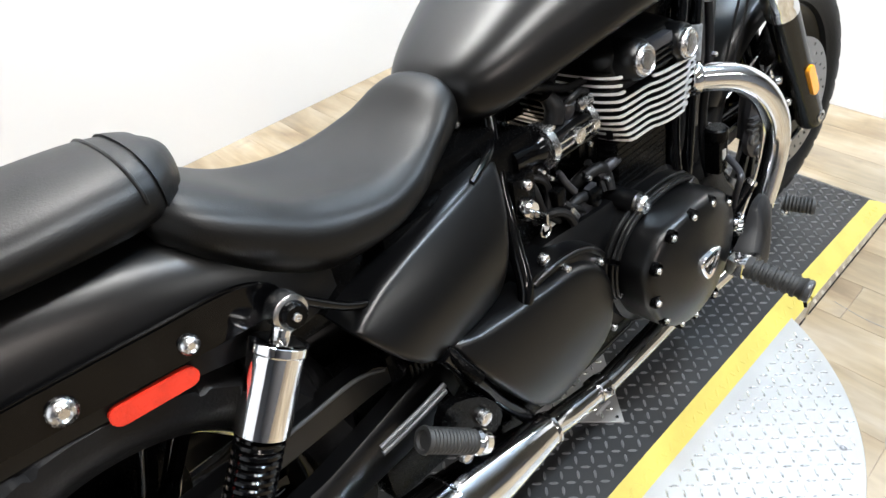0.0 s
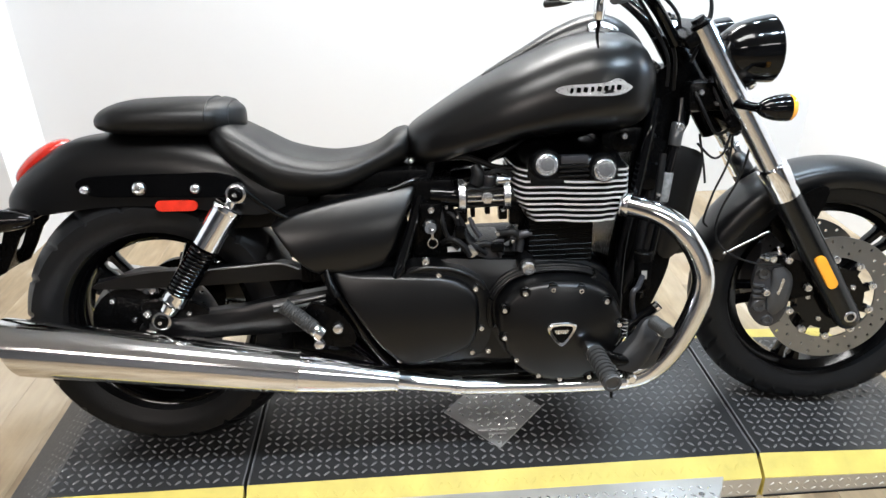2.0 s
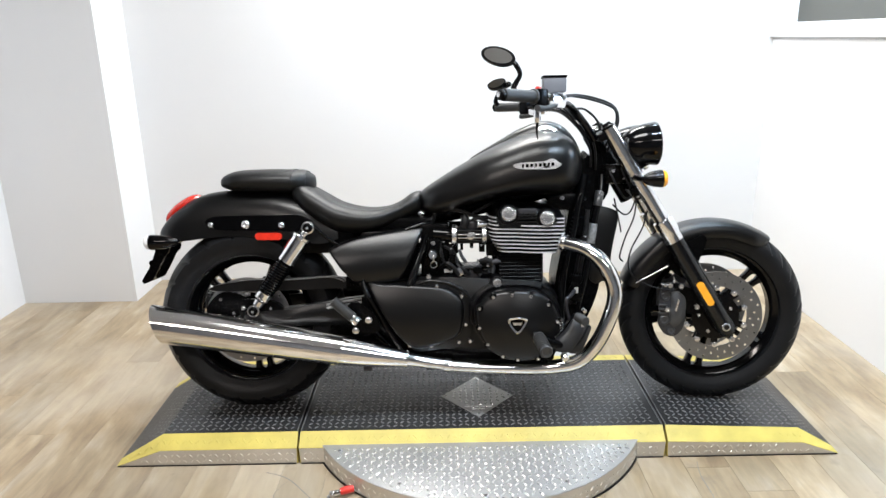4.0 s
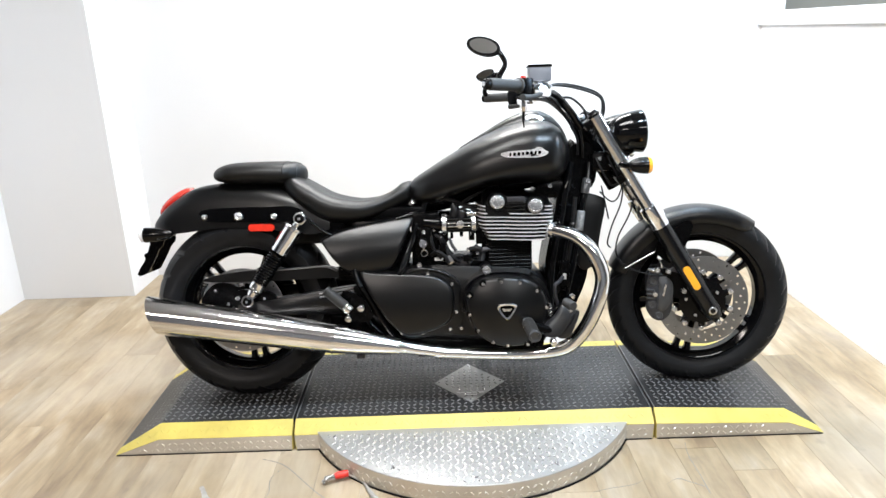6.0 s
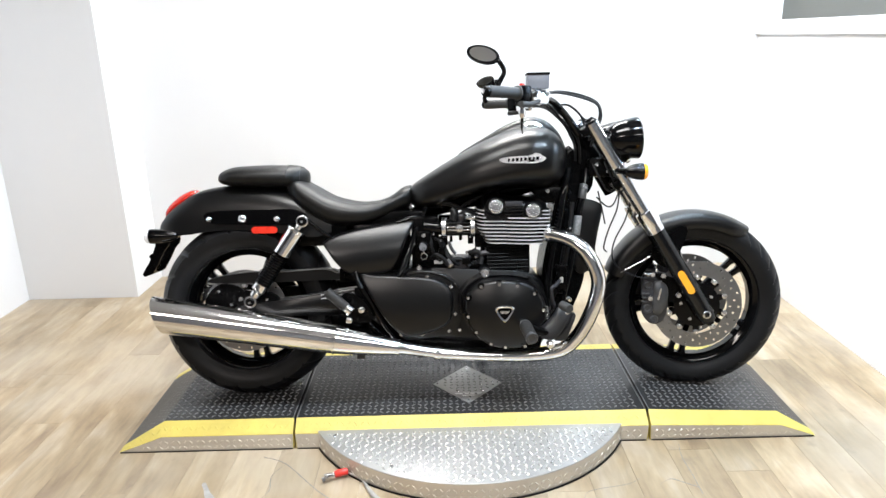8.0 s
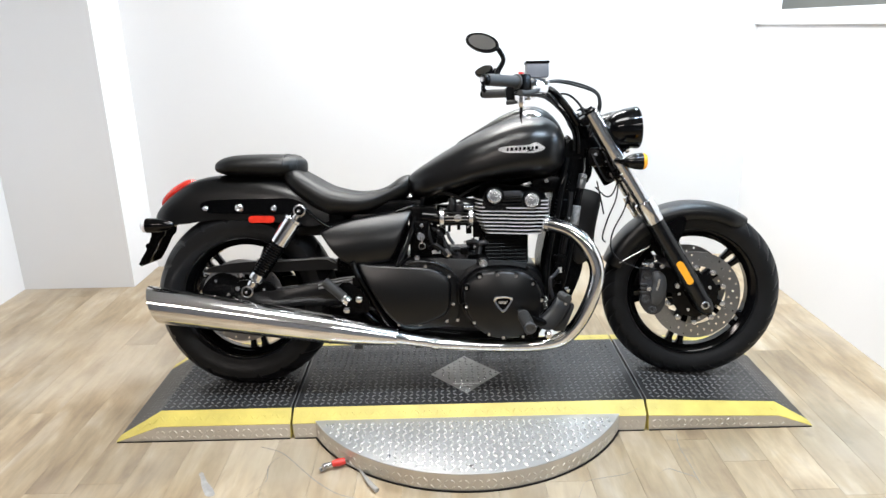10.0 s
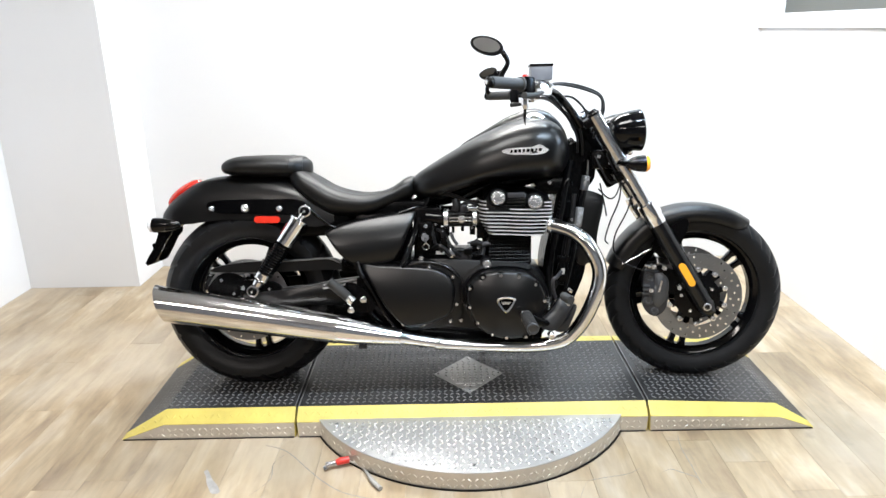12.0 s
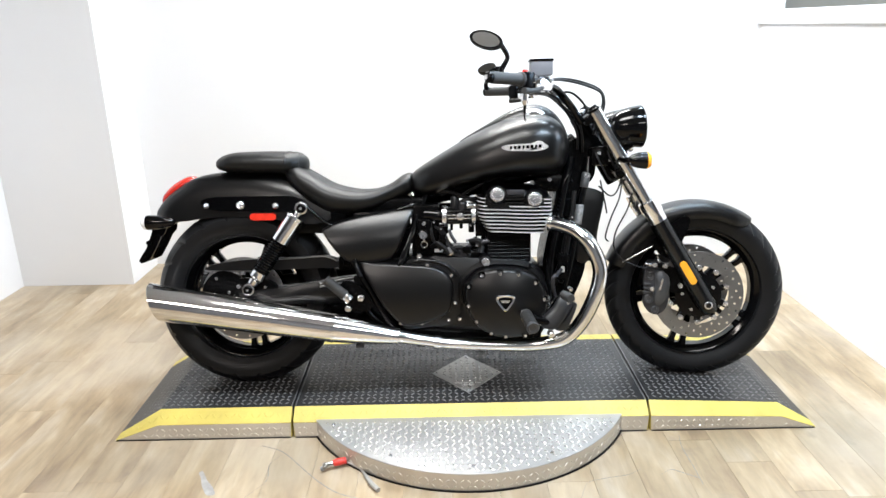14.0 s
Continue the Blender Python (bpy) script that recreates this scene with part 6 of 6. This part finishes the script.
# exhaust
for sy in (-1, 1):
    P = [(1.080, 0.145, 0.577), (1.149, 0.192, 0.559), (1.196, 0.220, 0.521), (1.231, 0.234, 0.459), (1.240, 0.236, 0.398), (1.220, 0.232, 0.319), (1.181, 0.222, 0.236), (1.132, 0.208, 0.179), (1.074, 0.196, 0.157), (0.98, 0.180, 0.146), (0.85, 0.187, 0.152), (0.70, 0.195, 0.163)]
    hp = part("exhaust_pipe", tube(B(), [(x, sy * y, z) for x, y, z in P], [0.0255] * 9 + [0.024, 0.022, 0.020], 28, 7), PIPE, bike, "polished chrome header pipe", 60)
    part("exhaust_stub", tube(B(), [(1.035, sy * 0.10, 0.578), (1.060, sy * 0.125, 0.578), (1.082, sy * 0.146, 0.577)], 0.0225, 20), DARK, hp, "black exhaust port stub")
    part("exhaust_clamp", turn(B(), [(0, 0.028), (0.004, 0.031), (0.016, 0.031), (0.02, 0.028)], (1.078, sy * 0.143, 0.577), (1, sy * 0.68, -0.12), 28), CHROME, hp)
    # silencer: a long tapered can, cut on a slant at its end
    A_, Z_ = Vector((0.700, sy * 0.195, 0.164)), Vector((-0.289, sy * 0.212, 0.332))
    rows = []
    prof = [(0.0, 0.0195), (0.05, 0.0205), (0.10, 0.0215), (0.155, 0.0245), (0.159, 0.0275), (0.165, 0.0285), (0.22, 0.036), (0.30, 0.0455), (0.378, 0.0510), (0.384, 0.0525), (0.392, 0.0520), (0.5, 0.0550), (0.7, 0.0590), (0.9, 0.0620), (1.0, 0.0625)]
    bm = B()
    ax = (Z_ - A_)
    dirn = ax.normalized()
    up = Vector((0, 0, 1))
    up = (up - dirn * up.dot(dirn)).normalized()
    si = dirn.cross(up)
    for s, r in prof + [(1.0, 0.0585), (0.9, 0.057), (0.5, 0.045)]:
        c = A_ + ax * s
        ring_ = []
        for j in range(40):
            a = 2 * math.pi * j / 40
            q = c + (up * math.cos(a) + si * math.sin(a)) * r
            if s >= 0.999:
                q = q + dirn * (0.030 * math.cos(a))
            ring_.append(q)
        rows.append(ring_)
    skin(bm, rows)
    mu = part("silencer", bm, PIPE, bike, "long slash-cut chrome silencer", 60)
    for s, r in ((0.159, 0.0285), (0.385, 0.0525)):
        part("silencer_band", turn(B(), [(-0.003, r - 0.001), (-0.002, r + 0.0022), (0.002, r + 0.0022), (0.003, r - 0.001)], A_ + ax * s, dirn, 40), CHROME, mu)
    part("silencer_clamp", turn(B(), [(-0.012, 0.022), (-0.011, 0.0245), (0.011, 0.0245), (0.012, 0.022)], A_ + ax * 0.02, dirn, 28), CHROME, mu)
    part("clamp_screw", bolt(B(), A_ + ax * 0.02 + Vector((0, sy * 0.026, 0.01)), 0.006, 0.008, (0, sy, 0.3)), STEEL, mu)
    part("silencer_hanger", plate(B(), [(0.37, 0.30), (0.44, 0.36), (0.47, 0.33), (0.40, 0.26)], sy * 0.165, sy * 0.172, 2), DARK, mu)
for x in (0.405, 0.622):
    part("drain_lug", block(B(), (x, -0.16, 0.158), (0.030, 0.02, 0.014), 0.003), GREYMETAL, bike)
part("under_tray", block(B(), (0.775, 0, 0.190), (0.56, 0.27, 0.05), 0.010), DARK, bike)

part("swing_pivot", block(B(), (0.495, 0, 0.335), (0.20, 0.22, 0.26), 0.02), DARK, bike)
part("drive_pulley", turn(B(), [(-0.012, 0.03), (-0.012, 0.105), (0.012, 0.105), (0.012, 0.03)], (RX, 0.118, RZ), (0, 1, 0), 40), DARK, bike, "black rear drive pulley")
part("drive_belt", tube(B(), [(RX, 0.118, RZ + 0.108), (0.25, 0.118, 0.42), (0.50, 0.118, 0.40)], 0.012, 8), RUBBER, bike)

# foot rests and brake pedal
for sy in (-1, 1):
    a, b = Vector((0.978, sy * 0.300, 0.298)), Vector((0.986, sy * 0.397, 0.283))
    d = (b - a).normalized()
    ln = (b - a).length
    prof = [(0, 0.010), (0, 0.020)]
    for k in range(7):
        prof += [(0.006 + k * 0.0125, 0.0205), (0.012 + k * 0.0125, 0.0205), (0.013 + k * 0.0125, 0.0175), (0.0175 + k * 0.0125, 0.0175)]
    prof += [(ln, 0.021), (ln + 0.004, 0.017), (ln + 0.004, 0)]
    pg = part("foot_rest", turn(B(), prof, a, d, 20), GRIP, bike, "ribbed rubber foot rest")
    part("peg_end", turn(B(), [(0, 0.0195), (0.005, 0.0205), (0.009, 0.0185), (0.009, 0.0135), (0.006, 0.0125), (0.006, 0)], b + d * 0.003, d, 24), CALIPER, pg, "grey rubber end cap")
    part("peg_hinge", block(B(), a + Vector((-0.002, sy * -0.012, 0)), (0.034, 0.036, 0.034), 0.006), CHROME, pg)
    part("peg_arm", tube(B(), [a + Vector((0.006, sy * -0.012, -0.004)), (1.030, sy * 0.286, 0.272), (1.072, sy * 0.262, 0.262), (1.10, sy * 0.16, 0.28)], 0.014, 12), DARK, pg)
    part("peg_feeler", tube(B(), [b + d * 0.002 + Vector((0, 0, -0.014)), b + d * 0.006 + Vector((0, 0, -0.035))], [0.004, 0.003], 8), DARK, pg)
    a, b = Vector((0.368, sy * 0.220, 0.354)), Vector((0.302, sy * 0.205, 0.408))
    d = (b - a).normalized()
    ln = (b - a).length
    prof = [(0, 0.011), (0.0, 0.0165)] + [(0.004 + k * 0.006 + j * 0.003, 0.0165 + 0.0012 * j) for k in range(14) for j in (0, 1)] + [(ln - 0.004, 0.019), (ln, 0.018), (ln, 0.013), (ln - 0.005, 0.012), (ln - 0.005, 0)]
    pg = part("pillion_foot_rest", turn(B(), prof, a, d, 20), GRIP, bike, "grey ribbed pillion foot rest folded up")
    part("peg_knuckle", turn(B(), [(-0.026, 0.013), (-0.024, 0.017), (-0.012, 0.019), (-0.010, 0.016), (-0.006, 0.019), (0.0, 0.017)], a, d, 14), CHROME, pg)
    part("peg_plate", plate(B(), [(0.36, 0.40), (0.42, 0.375), (0.455, 0.32), (0.44, 0.29), (0.38, 0.30), (0.34, 0.345)], sy * 0.172, sy * 0.188, 3), DARK, pg, "black foot rest bracket")
    for x, z in ((0.417, 0.339), (0.372, 0.302)):
        part("peg_bolt", turn(B(), [(0, 0.0125), (0.005, 0.0125), (0.011, 0.0105), (0.013, 0.006), (0.013, 0)], (x, sy * 0.188, z), (0, sy, 0), 18), ALU, pg)
bm = B()
pillow(bm, [(1.098, 0.346), (1.130, 0.353), (1.142, 0.332), (1.126, 0.300), (1.098, 0.262), (1.070, 0.243), (1.030, 0.252), (1.040, 0.276), (1.074, 0.310)], -0.246, -0.256, 0.008, 3, 7, 5, tilt=lambda x, z: -0.36 * (0.352 - z))
pillow(bm, [(1.082, 0.234), (1.120, 0.232), (1.136, 0.262), (1.154, 0.312), (1.146, 0.322), (1.122, 0.280)], -0.242, -0.262, 0.006, 3, 6, 5)
bp = part("brake_pedal", bm, PEDAL, bike, "black brake pedal with a shielded arm")
part("pedal_rubber", turn(B(), [(0, 0.008), (0, 0.014)] + [(0.004 + k * 0.006 + j * 0.003, 0.0135 + 0.002 * j) for k in range(8) for j in (0, 1)] + [(0.055, 0.013), (0.056, 0)], (1.102, -0.300, 0.364), (0.28, -0.95, -0.03), 18), GRIP, bp)
part("pedal_shaft", tube(B(), [(1.075, -0.16, 0.245), (1.07, -0.22, 0.24), (1.065, -0.275, 0.245)], 0.012, 12), CHROME, bp)
part("pedal_pivot", turn(B(), [(0, 0.012), (0.03, 0.012), (0.034, 0.008), (0.034, 0)], (1.066, -0.262, 0.222), (0, -1, 0), 16), CHROME, bp)
part("pedal_screw", bolt(B(), (1.118, -0.300, 0.335), 0.006, 0.004), ALU, bp)
part("master_cylinder", tube(B(), [(1.040, -0.236, 0.276), (1.064, -0.222, 0.300), (1.084, -0.214, 0.320), (1.136, -0.225, 0.366)], [0.0075, 0.0075, 0.0115, 0.0115], 16, smooth=False), GLOSS, bp, "gloss black brake master cylinder")
part("cylinder_end", turn(B(), [(0, 0.0118), (0.008, 0.0118), (0.010, 0.009), (0.010, 0)], (1.134, -0.2245, 0.3640), (0.048, -0.011, 0.046), 18), CHROME, bp)
part("brake_hose", tube(B(), [(1.112, -0.190, 0.425), (1.092, -0.222, 0.414), (1.078, -0.232, 0.406), (1.080, -0.225, 0.372), (1.090, -0.216, 0.335)], 0.0062, 10), GREYMETAL, bp)
part("pedal_spring", tube(B(), [(1.060 + 0.006 * math.cos(k * 1.6), -0.245 + 0.006 * math.sin(k * 1.6), 0.300 + 0.0022 * k) for k in range(22)], 0.0016, 6, 2), STEEL, bp)
part("cable_tie", tube(B(), [(0.400, -0.165, 0.470), (0.408, -0.185, 0.440), (0.420, -0.195, 0.415)], [0.006, 0.010, 0.011], 10), DARK, bike)
bm = B()
for k in range(5):
    block(bm, (0.385 - 0.0085 * k, -0.13, 0.448 + 0.002 * k), (0.005, 0.03, 0.022), 0.001)
block(bm, (0.372, -0.108, 0.448), (0.075, 0.012, 0.05), 0.003)
part("lock_teeth", bm, DARK, bike)
for z in (0.395, 0.383):
    part("cable_run", tube(B(), [(0.27, -0.152, z - 0.010), (0.33, -0.155, z), (0.39, -0.155, z + 0.010)], 0.004, 8), SLEEVE, bike)

# side stand on the far side
bm = B()
tube(bm, [(0.80, 0.13, 0.19), (0.84, 0.19, 0.12), (0.88, 0.245, 0.035), (0.885, 0.255, 0.030)], 0.013, 12)
block(bm, (0.888, 0.257, 0.033), (0.06, 0.05, 0.008), 0.002, Matrix.Rotation(radians(8), 4, "X"))
part("side_stand", bm, GLOSS, bike, "black side stand holding the machine up")

# parts bolted to the engine's side stand a little more upright than the frame
SIDE_PARTS = """side_cover frame_tube airbox inner_guard seat_base seat_bracket seat_bolt crankcase cover_flange clutch_cover sprocket_cover gearbox_cover
cylinder_barrel cylinder_head cam_cover spark_plug_lead intake_hose throttle_body sensor intake_union ignition_lock data_label hose small_bolt starter_motor battery_box
intake_tab cable_guide engine_bracket coolant_union injector_cap far_gear_cover harness_plug bracket_lug rear_engine_mount front_engine_mount drain_lug under_tray swing_pivot foot_rest pillion_foot_rest brake_pedal cable_tie lock_teeth
cable_run handlebar grip switch_housing lever_perch lever bar_clamp mirror brake_reservoir hanging_stub hanging_wire""".split()
UPRIGHT = Matrix.Rotation(radians(2), 4, "X")
TUCK = Matrix.Translation((0, 0, 0.85)) @ Matrix.Rotation(radians(-1.2), 4, "X") @ Matrix.Translation((0, 0, -0.85))
for ob in bike.children:
    if ob.name.split(".")[0] in ("front_wheel", "rear_wheel"):
        for q in [ob] + list(ob.children_recursive):
            q.data.transform(TUCK)
for ob in bike.children:
    if ob.name.split(".")[0] in SIDE_PARTS:
        for q in [ob] + list(ob.children_recursive):
            q.data.transform(UPRIGHT)

# ---- small things on the floor ----
cp_ = tagged(new("cable_connector"), "red plastic connector with metal jaws lying on the floor", "connector")
bm = tube(B(), [(0.338, -0.465, 0.020), (0.355, -0.459, 0.021), (0.378, -0.451, 0.021)], [0.010, 0.0125, 0.011], 14)
part("sleeve", bm, REDPLASTIC, cp_, "red sleeve")
bm = B()
for dx, dy, dz in ((-0.045, -0.028, -0.012), (-0.040, -0.002, 0.0), (-0.032, -0.030, 0.006), (-0.05, -0.012, -0.014)):
    tube(bm, [(0.338, -0.465, 0.020), (0.328 + dx * 0.3, -0.468 + dy * 0.3, 0.020 + dz * 0.4), (0.338 + dx * 0.8, -0.465 + dy * 0.8, 0.017 + dz * 0.7)], [0.007, 0.006, 0.005], 8)
part("jaws", bm, STEEL, cp_, "dull metal jaws")
cab = tagged(new("cable_end"), "short grey cable end lying on the floor", "cable")
part("jacket", tube(B(), [(0.376, -0.450, 0.016), (0.413, -0.466, 0.006), (0.436, -0.493, 0.006), (0.466, -0.553, 0.008), (0.493, -0.590, 0.008)], [0.003, 0.003, 0.004, 0.008, 0.008], 10), HOSE, cab)

# ---- floor planks ----
PWID, PLEN = 0.148, 1.22
me_cache = {}


def plank_mesh(w, l):
    key = (round(w, 3), round(l, 3))
    if key not in me_cache:
        bm = B()
        b = 0.0004
        rows = [[(x * (w / 2 - 0.0002 - i), y * (l / 2 - 0.0002 - i), z) for x, y in ((-1, -1), (1, -1), (1, 1), (-1, 1))] for z, i in ((-0.0035, 0), (-0.0012, 0), (0.0, b))]
        skin(bm, rows)
        me = bpy.data.meshes.new("plank")
        bm.to_mesh(me)
        bm.free()
        me.materials.append(PLANK)
        me_cache[key] = me
    return me_cache[key]


rnd = random.Random(4)
x = X0
while x < X1 + 1.2:
    w = PWID
    y = YB - rnd.random() * PLEN
    top_ = YB
    while top_ > YF + 0.01:
        lo = max(y, YF)
        if top_ - lo > 0.05 and not (x + w / 2 < XC and lo > YC):
            hi = min(top_, YC) if x + w / 2 < XC else top_
            if hi - lo > 0.05:
                ob = new("plank", plank_mesh(w, hi - lo))
                ob.location = (x + w / 2, (lo + hi) / 2, 0.0)
                ob.parent = floor
        top_, y = lo, lo - PLEN
    x += w

# cracks in the worn floor in front of the platform
CR = [
    [(1.10, -0.655), (1.127, -0.578), (1.153, -0.558), (1.20, -0.539), (1.279, -0.53), (1.328, -0.493)],
    [(1.374, -0.53), (1.416, -0.505), (1.452, -0.529), (1.496, -0.55)],
    [(1.511, -0.31), (1.496, -0.384), (1.491, -0.49), (1.491, -0.588)],
    [(0.077, -0.323), (0.157, -0.371), (0.243, -0.467), (0.303, -0.529), (0.375, -0.588), (0.466, -0.633)],
    [(1.10, -0.655), (1.095, -0.74), (1.10, -0.83)],
    [(0.157, -0.371), (0.12, -0.44), (0.13, -0.52), (0.09, -0.60)],
]
for c in CR:
    pts = spline([(x + rnd.uniform(-0.006, 0.006), y + rnd.uniform(-0.006, 0.006)) for x, y in c], 6)
    bm = B()
    rows = []
    for i, q in enumerate(pts):
        w = 0.0006 + 0.0010 * abs(math.sin(i * 1.7))
        rows.append([(q[0] - w, q[1] - w, 0.0003), (q[0] + w, q[1] + w, 0.0003), (q[0] + w, q[1] + w, 0.0007), (q[0] - w, q[1] - w, 0.0007)])
    skin(bm, rows)
    part("crack", bm, CRACK, floor, "thin dark crack")

# a grey scuff where the print has worn off
bm = B()
o = spline([(-0.094, -0.474), (-0.084, -0.466), (-0.066, -0.495), (-0.052, -0.518), (-0.028, -0.548), (-0.010, -0.583), (-0.034, -0.588), (-0.055, -0.556), (-0.068, -0.531), (-0.080, -0.50)], 4, closed=True)
skin(bm, [[(q[0], q[1], z) for q in o] for z in (0.0002, 0.0006)])
part("scuff", bm, SCUFF, floor, "grey worn scuff")
